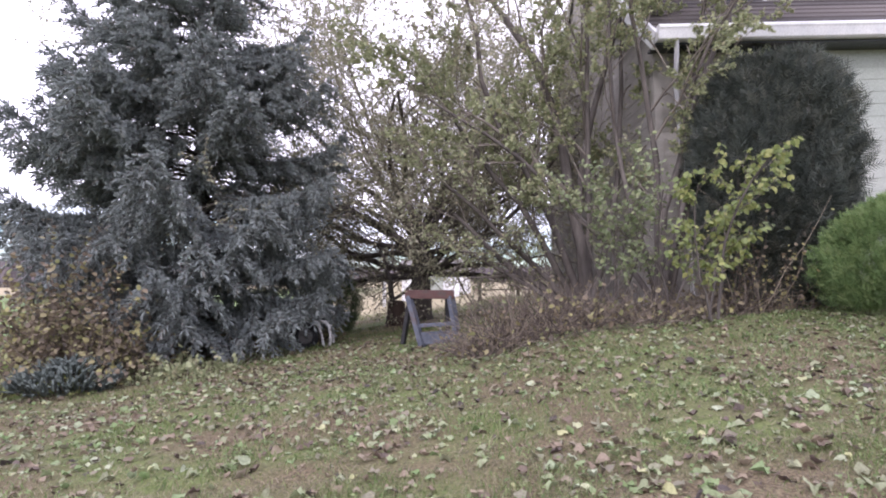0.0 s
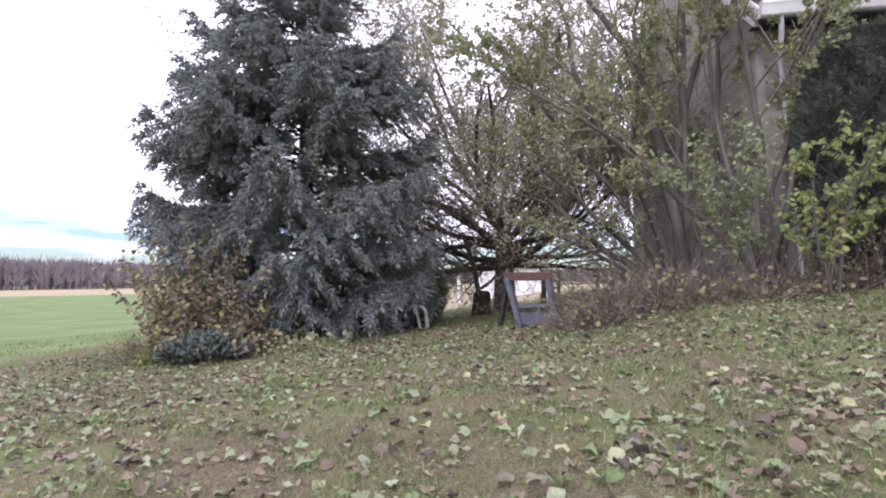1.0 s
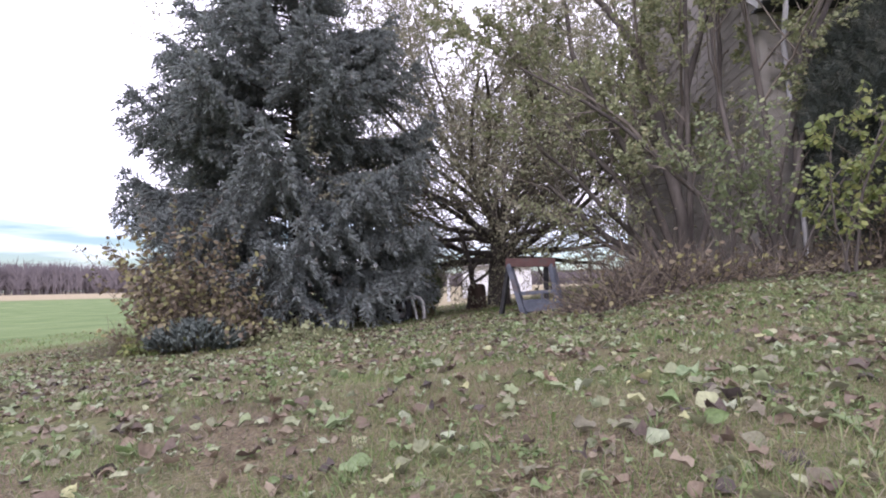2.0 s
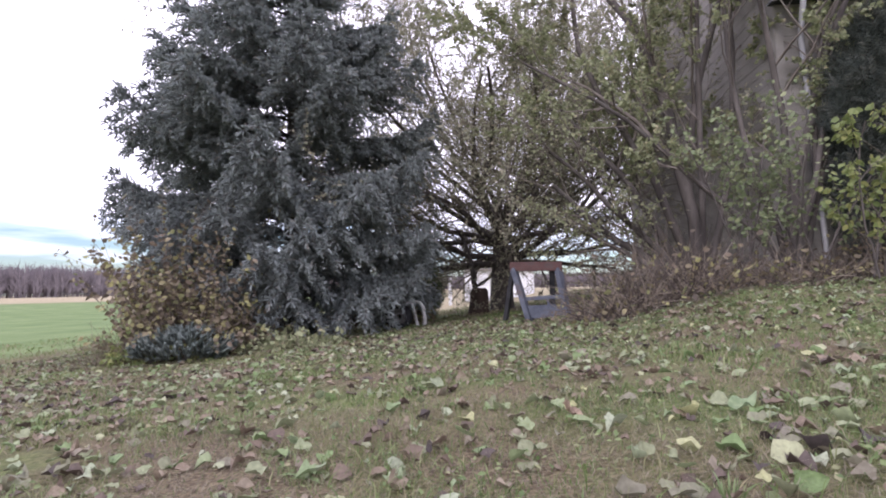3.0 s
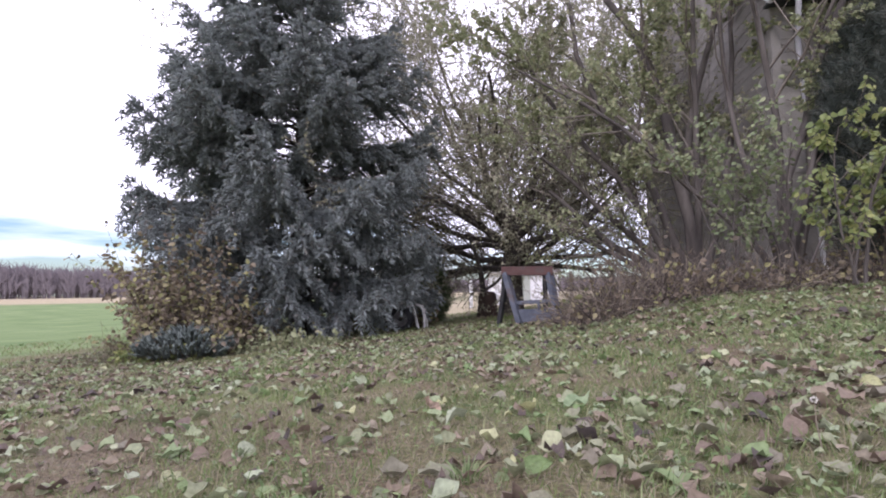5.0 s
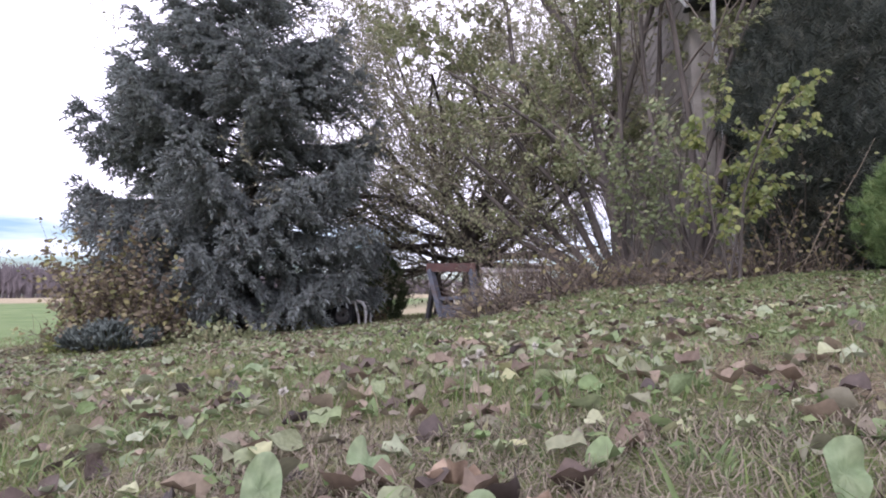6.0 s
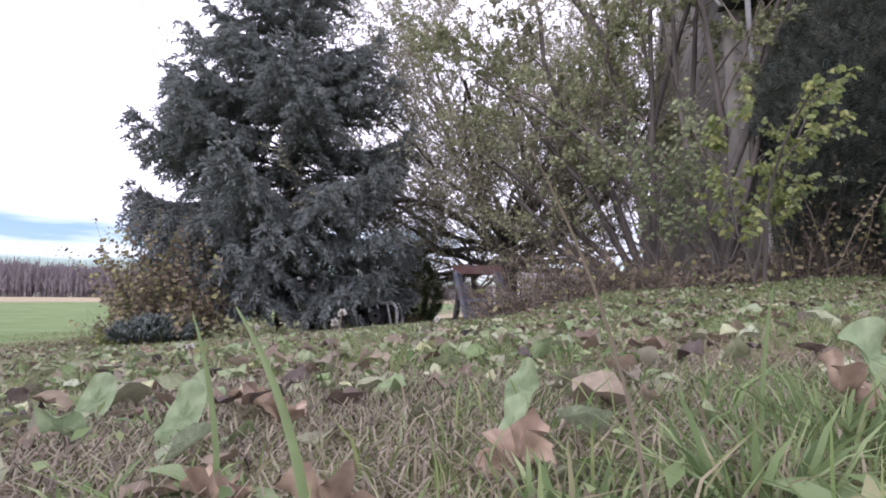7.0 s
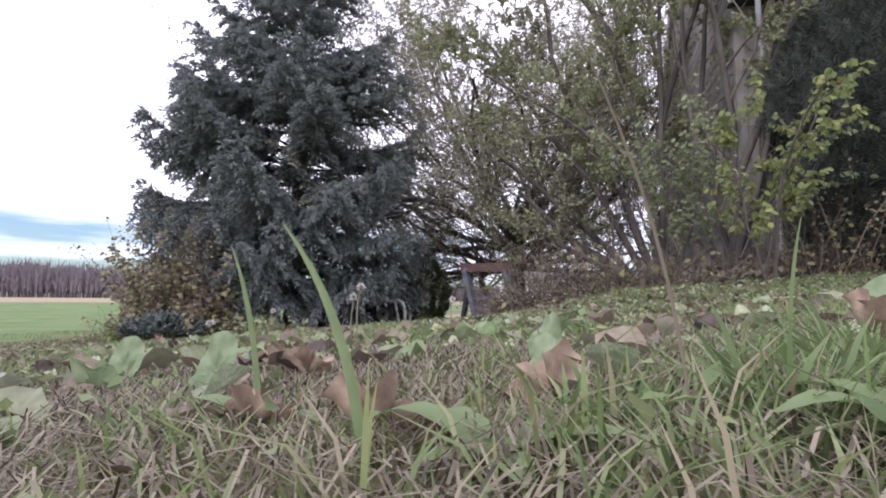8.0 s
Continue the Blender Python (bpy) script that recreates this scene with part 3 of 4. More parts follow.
def build_weeds():
    """Low rosettes of strap leaves in the turf, and a few tall blades and stalks."""
    rng = np.random.default_rng(17)
    spots = [(1.285, 0.345), (1.46, 0.37), (1.62, 0.44), (0.98, 0.36), (1.46, 0.36), (1.12, 0.42), (1.75, 0.6), (0.62, 0.8), (1.9, 0.42), (1.4, 0.85), (0.2, 1.2), (-0.5, 1.2), (2.2, 1.4), (0.9, 1.3), (-1.1, 1.6), (1.6, 1.5), (0.3, 1.9)]
    for x, y in spots:
        base = thing("lawn_weed", (x, y, float(ground_z(x, y))), "low rosette weed with broad green leaves", "weed", "weeds in the turf")
        big = 1.1 if y < 0.4 else 1.0
        for i in range(rng.integers(5, 9)):
            a, L, w = rng.uniform(0, 6.28), rng.uniform(0.03, 0.075) * big, rng.uniform(0.007, 0.014) * big
            up = rng.uniform(0.25, 0.8) * big
            V, n = [], 6
            for j in range(n + 1):
                t = j / n
                hw = w * (math.sin(math.pi * min(0.98, t * 0.9 + 0.08)) ** 0.7) * (1 + 0.15 * math.sin(20 * t))
                r, z = L * t, L * (up * t - up * 0.75 * t * t) + 0.004
                for u in (-1, 0, 1):
                    V.append((math.cos(a) * r - math.sin(a) * hw * u, math.sin(a) * r + math.cos(a) * hw * u, z + 0.25 * hw * abs(u)))
            Fc = [(j * 3 + k, j * 3 + k + 1, j * 3 + k + 4, j * 3 + k + 3) for j in range(n) for k in range(2)]
            part("blade", mesh_of("blade", V, Fc, M_WEED, True), None, base)
    for x, y, n, hi in ((1.42, 0.42, 60, 0.075), (1.50, 0.52, 70, 0.08), (1.33, 0.40, 30, 0.05), (1.62, 0.36, 45, 0.07), (1.75, 0.62, 60, 0.07), (1.05, 0.40, 26, 0.045), (0.9, 0.62, 30, 0.05), (1.2, 0.75, 30, 0.045), (2.1, 0.8, 50, 0.07), (0.35, 1.0, 40, 0.06), (-0.2, 1.3, 40, 0.06), (1.3, 1.2, 40, 0.06), (2.4, 1.5, 50, 0.07), (-0.9, 1.1, 40, 0.06)):
        a, r = rng.uniform(0, 6.28, n), 0.03 * rng.uniform(0, 1, n) ** 0.5
        h, lean = hi * rng.uniform(0.45, 1, n), rng.uniform(0.2, 1.0, n)
        w = rng.uniform(0.0012, 0.0026, n)
        px, py = np.cos(a) * r, np.sin(a) * r
        b = a + rng.normal(0, 0.7, n)
        s_ = rng.uniform(0, 6.28, n)
        side = np.stack([np.cos(s_) * w, np.sin(s_) * w, 0 * w], 1)
        rows = [np.stack([px + np.cos(b) * h * lean * t * t, py + np.sin(b) * h * lean * t * t, h * (t - 0.3 * lean * t * t)], 1) for t in (0, 0.4, 0.75, 1)]
        V = np.stack([rows[0] - side, rows[0] + side, rows[1] - side, rows[1] + side, rows[2] - side * 0.7, rows[2] + side * 0.7, rows[3]], 1).reshape(-1, 3)
        Fc = (np.array([(0, 1, 3), (0, 3, 2), (2, 3, 5), (2, 5, 4), (4, 5, 6)])[None] + (np.arange(n) * 7)[:, None, None]).reshape(-1, 3)
        ob = part("grass_tuft", mesh_of("grass_tuft", V, Fc, M_TUFT), None)
        ob.location = (x, y, float(ground_z(x, y)) - 0.003)
        tagged(ob, "tuft of longer green grass in the lawn", "grass", "tufts in the lawn")
    # places of tip and foot
    for tip, foot, wide, label in (((1.168, 0.363, 0.100), (1.225, 0.345), 0.006, "broad green grass blade"), ((1.087, 0.428, 0.094), (1.115, 0.425), 0.005, "broad green grass blade"),
                                   ((1.462, 0.52, 0.118), (1.45, 0.52), 0.003, "thin pale green grass blade"), ((1.322, 0.31, 0.165), (1.368, 0.365), 0.0016, "thin dry bent grass stalk")):
        gx, gy = foot
        gz = float(ground_z(gx, gy))
        ob = thing("tall_grass", (gx, gy, gz), label, "grass")
        V, n = [], 8
        for j in range(n + 1):
            t = j / n
            x, y, z = (tip[0] - gx) * t**1.6, (tip[1] - gy) * t**1.6, (tip[2] - gz) * (1.25 * t - 0.25 * t * t)
            hw = wide / 2 * (1 - 0.8 * t**3)
            V += [(x - hw, y, z), (x, y + hw * 0.5, z), (x + hw, y, z)]
        Fc = [(j * 3 + k, j * 3 + k + 1, j * 3 + k + 4, j * 3 + k + 3) for j in range(n) for k in range(2)]
        part("blade", mesh_of("blade", V, Fc, M_STRAW if "dry" in label else M_WEED, True), None, ob)


build_weeds()


# ---- trees ----
def limb(rng, p, d, length, r0, r1, steps=6, wobble=0.12, lift=0.0):
    """A wandering limb: a list of (place, radius)."""
    p, d = np.array(p, float), np.array(d, float) / np.linalg.norm(d)
    out = [(p.copy(), r0)]
    for i in range(steps):
        d = d + rng.normal(0, wobble, 3) + np.array([0, 0, lift])
        d /= np.linalg.norm(d)
        p = p + d * length / steps
        out.append((p.copy(), r0 + (r1 - r0) * (i + 1) / steps))
    return out


def along(path, t):
    k = t * (len(path) - 1)
    i = min(int(k), len(path) - 2)
    (p, r), (q, s) = path[i], path[i + 1]
    return p + (q - p) * (k - i), (q - p) / (np.linalg.norm(q - p) + 1e-9), r + (s - r) * (k - i)


def side_way(rng, d, angle):
    a = rng.normal(0, 1, 3)
    a -= d * (a @ d)
    a /= np.linalg.norm(a)
    return d * math.cos(angle) + a * math.sin(angle)


def build_seed_stalks():
    """Dry stalks with small round heads standing in the lawn."""
    rng = np.random.default_rng(19)
    for x, y, hi in ((0.95, 0.93, 0.125), (0.92, 0.97, 0.11), (0.63, 1.0, 0.085), (1.02, 1.25, 0.1), (0.5, 1.35, 0.11)):
        ob = thing("seed_stalk", (x, y, float(ground_z(x, y))), "thin dry stalk with a small pale seed head", "weed", "seed stalks in the lawn")
        path = limb(rng, (0, 0, -0.005), (rng.normal(0, 0.08), rng.normal(0, 0.08), 1), hi, 0.0016, 0.001, 5, 0.06)
        part("stalk", mesh_of("stalk", *tubes([path], 5), M_STRAW, True), None, ob)
        n = 60
        v = rng.normal(0, 1, (n, 3)) + np.array([0, 0, 0.3])
        head = scatter(LEAF_SMALL_V, LEAF_SMALL_F, np.tile(path[-1][0], (n, 1)), frames_of(v, rng), rng.uniform(0.006, 0.01, n))
        part("seed_head", mesh_of("seed_head", *head, M_SEED), None, ob, "pale fluffy seed head")


build_seed_stalks()


def sprig_shape(rng):
    """One short shoot: a slim spindle bristling with needles."""
    sv, sf, k = [np.zeros(3)], [], 4
    for t, r in ((0.035, 0.011), (0.095, 0.012)):
        for j in range(k):
            q = 2 * math.pi * j / k + t * 9
            sv.append(np.array([math.cos(q) * r, t, math.sin(q) * r]))
    sv.append(np.array([0, 0.15, 0]))
    for j in range(k):
        n = (j + 1) % k
        sf += [(0, 1 + n, 1 + j), (1 + j, 1 + n, 1 + k + n), (1 + j, 1 + k + n, 1 + k + j), (1 + k + j, 1 + k + n, 1 + 2 * k)]
    for i in (0, 1):
        for j in range(k):
            p, q = 1 + i * k + j, 1 + i * k + (j + 1) % k
            w = (sv[p] + sv[q]) / 2
            sf.append((p, q, len(sv)))
            sv.append(np.array([w[0] * 3.6, w[1] + 0.04, w[2] * 3.6]) + rng.normal(0, 0.004, 3))
    return sv, sf


def build_spruce():
    rng = np.random.default_rng(11)
    bx, by = -4.15, 9.15
    bz = float(ground_z(bx, by))
    tree = thing("spruce_tree", (bx, by, bz), "tall blue-green spruce with drooping layered boughs", "tree")
    H = 7.8
    trunk = limb(rng, (0, 0, -0.1), (0, 0, 1), H, 0.21, 0.02, 14, 0.01)
    part("trunk", mesh_of("trunk", *tubes([trunk], 10), M_BARK, True), None, tree)
    heights, reach = (0.0, 1.2, 2.2, 3.2, 3.9, 4.3, 5.0, 5.9, 6.8, 7.8), (2.1, 2.45, 2.6, 2.5, 2.3, 2.1, 1.7, 1.32, 0.92, 0.15)
    at_, way, size, shoots = [], [], [], []

    def hand(path, gap, back, length):
        """Sprigs along a shoot, pointing forward and to all sides, fuller above."""
        m = max(2, int(length / gap))
        for i in range(m):
            p, d, _ = along(path, min(0.995, (i + rng.uniform(0.2, 0.9)) / m))
            for _ in range(1 if back else 4):
                v = rng.normal(0, 1, 3)
                v -= d * (v @ d)
                v /= np.linalg.norm(v) + 1e-9
                at_.append(p + rng.normal(0, 0.008, 3))
                way.append(d * 0.75 + v * rng.uniform(0.5, 1.0) + np.array([0, 0, 0.18]))
                size.append(rng.uniform(0.5, 0.82))
        for _ in range(2):
            at_.append(path[-1][0])
            way.append(path[-1][0] - path[-2][0] + rng.normal(0, 0.02, 3))
            size.append(rng.uniform(0.65, 0.95))

    z, tier = 0.62, 0
    while z < H - 0.35:
        k = z / H
        count = 10 if z < 5.2 else 7
        for j in range(count):
            a = 2 * math.pi * (j + 0.5 * (tier % 2)) / count + rng.normal(0, 0.2)
            L = np.interp(z, heights, reach) * rng.choice((0.42, 0.62, 0.82, 0.92, 0.98, 1.02, 1.07))
            back = math.sin(a) > 0.35
            if z < 2.3 and not back:
                L = max(L, 0.86 * np.interp(z, heights, reach))
            zz = z + rng.normal(0, 0.07)
            sag = (0.36 * (1 - k) + 0.06) * rng.uniform(0.7, 1.25)
            path = []
            for i in range(11):
                t = i / 10
                h = zz + L * (0.24 * t - sag * 1.25 * t * t + 0.3 * t**5) + rng.normal(0, 0.012)
                b = a + 0.1 * t * math.sin(3 * t + a * 5)
                path.append((np.array([math.cos(b) * L * t, math.sin(b) * L * t, max(h, 0.42 + 0.12 * math.sin(a * 3) + 0.3 * max(0.0, math.cos(a)))]), 0.028 * (1 - 0.85 * t) * (0.5 + L / 4)))
            part("bough", mesh_of("bough", *tubes([path], 5), M_BARK, True), None, tree)
            out = np.array([math.cos(a), math.sin(a), 0.0])
            side = np.array([-out[1], out[0], 0.0])
            n = max(3, int(L / 0.16))
            for i in range(n):
                t = 0.2 + 0.8 * (i + rng.uniform(0.1, 0.9)) / n
                p, d, _ = along(path, min(t, 0.99))
                for sgn in (-1, 1):
                    if rng.uniform() < (0.5 if back else 0.06):
                        continue
                    w = (0.62 * math.sin(math.pi * min(1.0, 0.12 + 0.85 * t)) + 0.16) * min(1.0, L / 1.9) * rng.uniform(0.7, 1.15)
                    turn = rng.uniform(0.5, 0.95)
                    q0 = out * math.cos(turn) + side * sgn * math.sin(turn)
                    shoot = [(p + q0 * w * u + np.array([0, 0, w * (0.14 * u - 0.62 * u * u * (1.2 - k))]), 0.007 * (1 - 0.6 * u)) for u in (0, 0.34, 0.67, 1.0)]
                    shoots.append(shoot)
                    hand(shoot, 0.055 if back else 0.034, back, w)
                # short hanging shoots beneath
                if not back and z < 5.5 and rng.uniform() < 0.85:
                    w = rng.uniform(0.16, 0.42) * (1.15 - k)
                    q0 = out * rng.uniform(0.1, 0.5) + side * rng.normal(0, 0.35)
                    shoot = [(p + q0 * w * u + np.array([0, 0, -w * u]), 0.005) for u in (0, 0.5, 1.0)]
                    shoots.append(shoot)
                    hand(shoot, 0.042, back, w)
            hand(path[6:], 0.05, back, L * 0.4)
        z += 0.355 if z < 5 else 0.31
        tier += 1
    sv, sf = sprig_shape(rng)
    tagged(part("branching", mesh_of("branching", *tubes(shoots, 3), M_BARK), None, tree), kind="stuff")
    V, Fc = scatter(sv, sf, np.array(at_), frames_of(np.array(way), rng), np.array(size))
    tagged(part("crown", mesh_of("crown", V, Fc, M_NEEDLE), None, tree), "dense blue-green needles", kind="stuff")
    return sv, sf


SPRIG = build_spruce()


def build_apple():
    """The spreading bare-limbed tree behind: a short trunk, low limbs and a fan of fine twigs."""
    rng = np.random.default_rng(21)
    bx, by = -0.62, 13.4
    bz = float(ground_z(bx, by))
    tree = thing("orchard_tree", (bx, by, bz), "spreading old tree with fine twigs and sparse olive leaves", "tree")
    trunk = limb(rng, (0, 0, -0.1), (-0.05, 0, 1), 2.4, 0.31, 0.15, 7, 0.04)
    top = trunk[-1][0]
    limbs, twigs = [trunk], []
    leaf_p, leaf_d = [], []

    def twig(p, d, L, r, level):
        path = limb(rng, p, d, L, r, r * 0.35, 8 if level == 3 else 4 if level else 3, 0.18 if level == 3 else 0.14, 0.018 if level == 3 else 0.02)
        (limbs if level == 3 else twigs).append(path)
        if level == 0:
            bare = 7 if p[2] < 1.9 else 12 if p[2] < 2.8 else 17 if p[2] < 4 else 23
            for t in rng.uniform(0.1, 1, bare):
                q, w, _ = along(path, t)
                leaf_p.append(q)
                leaf_d.append(side_way(rng, w, 1.0) + np.array([0, 0, -0.4]))
            return
        n = {3: 10, 2: 8, 1: 7}[level]
        for i in range(n):
            t = (0.1 if level == 3 else 0.14) + (0.9 if level == 3 else 0.86) * (i + rng.uniform(0.2, 1)) / n
            q, w, rr = along(path, min(t, 0.99))
            twig(q, side_way(rng, w, rng.uniform(0.4, 1.0)) + np.array([0, 0, 0.05]), max(0.3, L * rng.uniform(0.36, 0.6)), max(0.0035, rr * rng.uniform(0.36, 0.52)), level - 1)

    for i, a in enumerate(np.linspace(0, 2 * np.pi, 33, endpoint=False)):
        a = i * 2.39996 + 0.4
        el = (0.14, 0.6, 1.0)[i % 3] + rng.normal(0, 0.1)
        w = np.array([math.cos(a) * math.cos(el) * 1.45, math.sin(a) * math.cos(el), math.sin(el)])
        twig(along(trunk, 0.46 + 0.5 * (0.15 * rng.uniform() + (0.1, 0.45, 0.85)[i % 3]))[0], w, (3.6, 5.0, 5.6)[i % 3] * rng.uniform(0.9, 1.1), (0.085, 0.075, 0.06)[i % 3], 3)
    part("trunk", mesh_of("trunk", *tubes(limbs[:1], 10), M_BARK, True), None, tree)
    for path in limbs[1:]:
        part("limb", mesh_of("limb", *tubes([path], 7), M_BARK, True), None, tree)
    tagged(part("fine_branching", mesh_of("fine_branching", *tubes(twigs, 3), M_BARK_LIGHT), None, tree), kind="stuff")
    V, Fc = scatter(LEAF_SMALL_V, LEAF_SMALL_F, np.array(leaf_p), frames_of(np.array(leaf_d), rng), rng.uniform(0.03, 0.064, len(leaf_p)))
    tagged(part("crown", mesh_of("crown", V, Fc, M_LEAF_DULL), None, tree), kind="stuff")
    return len(twigs), len(leaf_p)


APPLE = build_apple()


def shrub_tree(name, base, stems, label, leaf_mat, leaf_size, per_twig, seed, bark=None, spread=0.6, category="tree", levels=2, hang=0.5, low=0.18):
    """A many-stemmed tree. stems: (lean x, lean y, length, radius)."""
    rng = np.random.default_rng(seed)
    bz = float(ground_z(*base))
    tree = thing(name, (*base, bz), label, category)
    limbs, twigs, lp, ld = [], [], [], []

    def grow(p, d, L, r, level):
        path = limb(rng, p, d, L, r, r * 0.4, 8 if level == levels else 5, 0.12, 0.03)
        (limbs if level == levels else twigs).append(path)
        if level == 0:
            for t in rng.uniform(0.1, 1, per_twig):
                q, w, _ = along(path, t)
                lp.append(q)
                ld.append(side_way(rng, w, 1.0) + np.array([0, 0, -hang]))
            return
        n = 8 if level == levels else 6
        for i in range(n):
            t = low + (1 - low) * (i + rng.uniform(0.2, 1)) / n
            q, w, rr = along(path, min(t, 0.99))
            grow(q, side_way(rng, w, rng.uniform(0.4, 0.9)), max(0.16, L * rng.uniform(0.26, 0.46) * spread / 0.6), max(0.003, rr * rng.uniform(0.35, 0.6)), level - 1)

    for i, (lx, ly, L, r) in enumerate(stems):
        grow((0.05 * math.cos(i * 2.2), 0.05 * math.sin(i * 2.2), -0.05), (lx, ly, 1), L, r, levels)
    for path in limbs:
        part("stem", mesh_of("stem", *tubes([path], 7), bark or M_BARK, True), None, tree)
    if twigs:
        tagged(part("fine_branching", mesh_of("fine_branching", *tubes(twigs, 3), M_BARK_LIGHT), None, tree), kind="stuff")
    if lp:
        V, Fc = scatter(LEAF_V, LEAF_F, np.array(lp), frames_of(np.array(ld), rng), rng.uniform(0.7, 1.25, len(lp)) * leaf_size)
        tagged(part("crown", mesh_of("crown", V, Fc, leaf_mat), None, tree), kind="stuff")
    return tree


shrub_tree("thicket_tree", (2.2, 8.2), [(-0.05, 0.0, 7.0, 0.1), (0.2, -0.1, 6.4, 0.07), (-0.2, 0.1, 6.6, 0.065), (0.05, -0.2, 5.6, 0.055), (-0.5, 0.05, 5.4, 0.06), (0.36, 0.0, 5.8, 0.055)],
           "many-stemmed tree with dull green leaves beside the house", M_LEAF_GREEN, 0.052, 17, 31, levels=3, spread=0.47, low=0.2)
shrub_tree("thicket_tree", (2.85, 7.1), [(-0.1, 0.0, 5.6, 0.06), (0.1, 0.05, 5.6, 0.055), (0.26, -0.05, 4.8, 0.045), (-0.3, 0.05, 4.6, 0.045)],
           "slender leafy tree growing against the house wall", M_LEAF_GREEN, 0.05, 15, 32, levels=3, spread=0.47, low=0.25)
shrub_tree("thicket_tree", (2.95, 7.25), [(0.06, -0.02, 5.6, 0.05), (-0.16, -0.02, 5.6, 0.045), (0.22, -0.08, 5.2, 0.04)],
           "tall thin tree whose leafy top overhangs the gutter", M_LEAF_GREEN, 0.052, 14, 38, levels=3, spread=0.45, low=0.42)
shrub_tree("arching_bush", (2.0, 8.0), [(-1.5, 0.0, 2.5, 0.075), (-2.2, -0.1, 2.1, 0.05), (-0.95, -0.1, 2.8, 0.055)],
           "arching grey limbs with few leaves beside the thicket", M_LEAF_GREEN, 0.045, 3, 35, levels=3, spread=0.55, category="shrub")
shrub_tree("leafy_shrub", (2.05, 6.4), [(-0.2, 0.0, 1.7, 0.016), (0.2, 0.1, 1.9, 0.016), (0.0, -0.1, 1.5, 0.014), (0.5, 0.1, 1.5, 0.014)],
           "thin-stemmed shrub with light green leaves", M_LEAF_FRESH, 0.056, 5, 36, levels=2, category="shrub", hang=0.7)
shrub_tree("leafy_shrub", (2.65, 6.3), [(-0.3, 0.0, 1.6, 0.016), (0.1, 0.1, 1.7, 0.016), (0.3, -0.1, 1.4, 0.014)],
           "thin-stemmed shrub with light green leaves", M_LEAF_FRESH, 0.056, 5, 37, levels=2, category="shrub", hang=0.7)
shrub_tree("maple_sapling", (2.8, 5.55), [(0.0, 0.0, 1.75, 0.018), (0.2, -0.1, 1.7, 0.014), (-0.22, 0, 1.5, 0.013)],
           "young sapling with bright yellow-green leaves", M_LEAF_YELLOW, 0.068, 6, 33, levels=2, hang=1.1, spread=0.42)


def conifer_shrub(name, base, radius, height, label, material, n, spray, seed, top=0.75, wide_at=0.35, shape=None, rough=1.0):
    """A dense evergreen: sprays of foliage over a lumpy body, thinner inside, on a short stem."""
    rng = np.random.default_rng(seed)
    bz = float(ground_z(*base))
    bush = thing(name, (*base, bz), label, "shrub")
    part("stem", mesh_of("stem", *tubes([limb(rng, (0, 0, -0.05), (0, 0, 1), height * 0.8, 0.06, 0.015, 6, 0.03)], 7), M_BARK, True), None, bush)
    t = rng.uniform(0.0, 1, n)
    prof = np.where(t < wide_at, 0.72 + 0.28 * np.sin(t / wide_at * np.pi / 2), np.cos((t - wide_at) / (1 - wide_at) * np.pi / 2) ** top)
    a = rng.uniform(0, 2 * np.pi, n)
    lump = np.array([noise.noise((math.cos(q) * 2, math.sin(q) * 2, s * height * 1.2 + seed)) + 0.9 * noise.noise((math.cos(q) * 6 * rough, math.sin(q) * 6 * rough, s * height * 2.6 * rough + seed)) + 0.5 * noise.noise((math.cos(q) * 15 * rough, math.sin(q) * 15 * rough, s * height * 7 * rough + seed)) for q, s in zip(a, t)])
    r = radius * prof * (1 + 0.28 * lump) * rng.uniform(0.55, 1.03, n) ** 0.4
    P = np.stack([np.cos(a) * r, np.sin(a) * r, t * height + 0.04], 1)
    D = np.stack([np.cos(a), np.sin(a), rng.uniform(0.5, 2.2, n)], 1) + rng.normal(0, 0.35, (n, 3))
    sv, sf = [(0, 0, 0)], []
    for i in range(10):
        u = (i + 1) / 10
        q = (1 if i % 2 else -1) * 0.5 * (1 - 0.6 * u)
        k = len(sv)
        sv += [(0, u * 0.75, 0.04 * math.sin(5 * u)), (q, u * 0.75 + 0.22, 0.06 * math.sin(9 * u))]
        sf.append((max(k - 2, 0), k, k + 1))
    sv, sf = shape or (sv, sf)
    V, Fc = scatter(sv, sf, P, frames_of(D, rng), rng.uniform(0.7, 1.3, n) * spray)
    tagged(part("crown", mesh_of("crown", V, Fc, material), None, bush), kind="stuff")


conifer_shrub("spruce_seedling", (-4.2, 6.1), 0.5, 0.27, "low blue-green spruce seedling in the grass", M_SEEDLING, 700, 0.9, 44, shape=SPRIG)
conifer_shrub("arborvitae", (4.26, 6.85), 0.82, 3.0, "tall dark evergreen against the house front", M_CEDAR_DARK, 15000, 0.2, 41, top=0.15, wide_at=0.5)
conifer_shrub("cedar_bush", (4.72, 5.3), 0.78, 1.12, "dense rounded bright green cedar bush", M_CEDAR, 12000, 0.11, 42, top=0.5, wide_at=0.4, rough=1.5)
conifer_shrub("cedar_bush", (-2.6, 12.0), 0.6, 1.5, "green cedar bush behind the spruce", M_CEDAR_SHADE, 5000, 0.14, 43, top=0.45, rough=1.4)


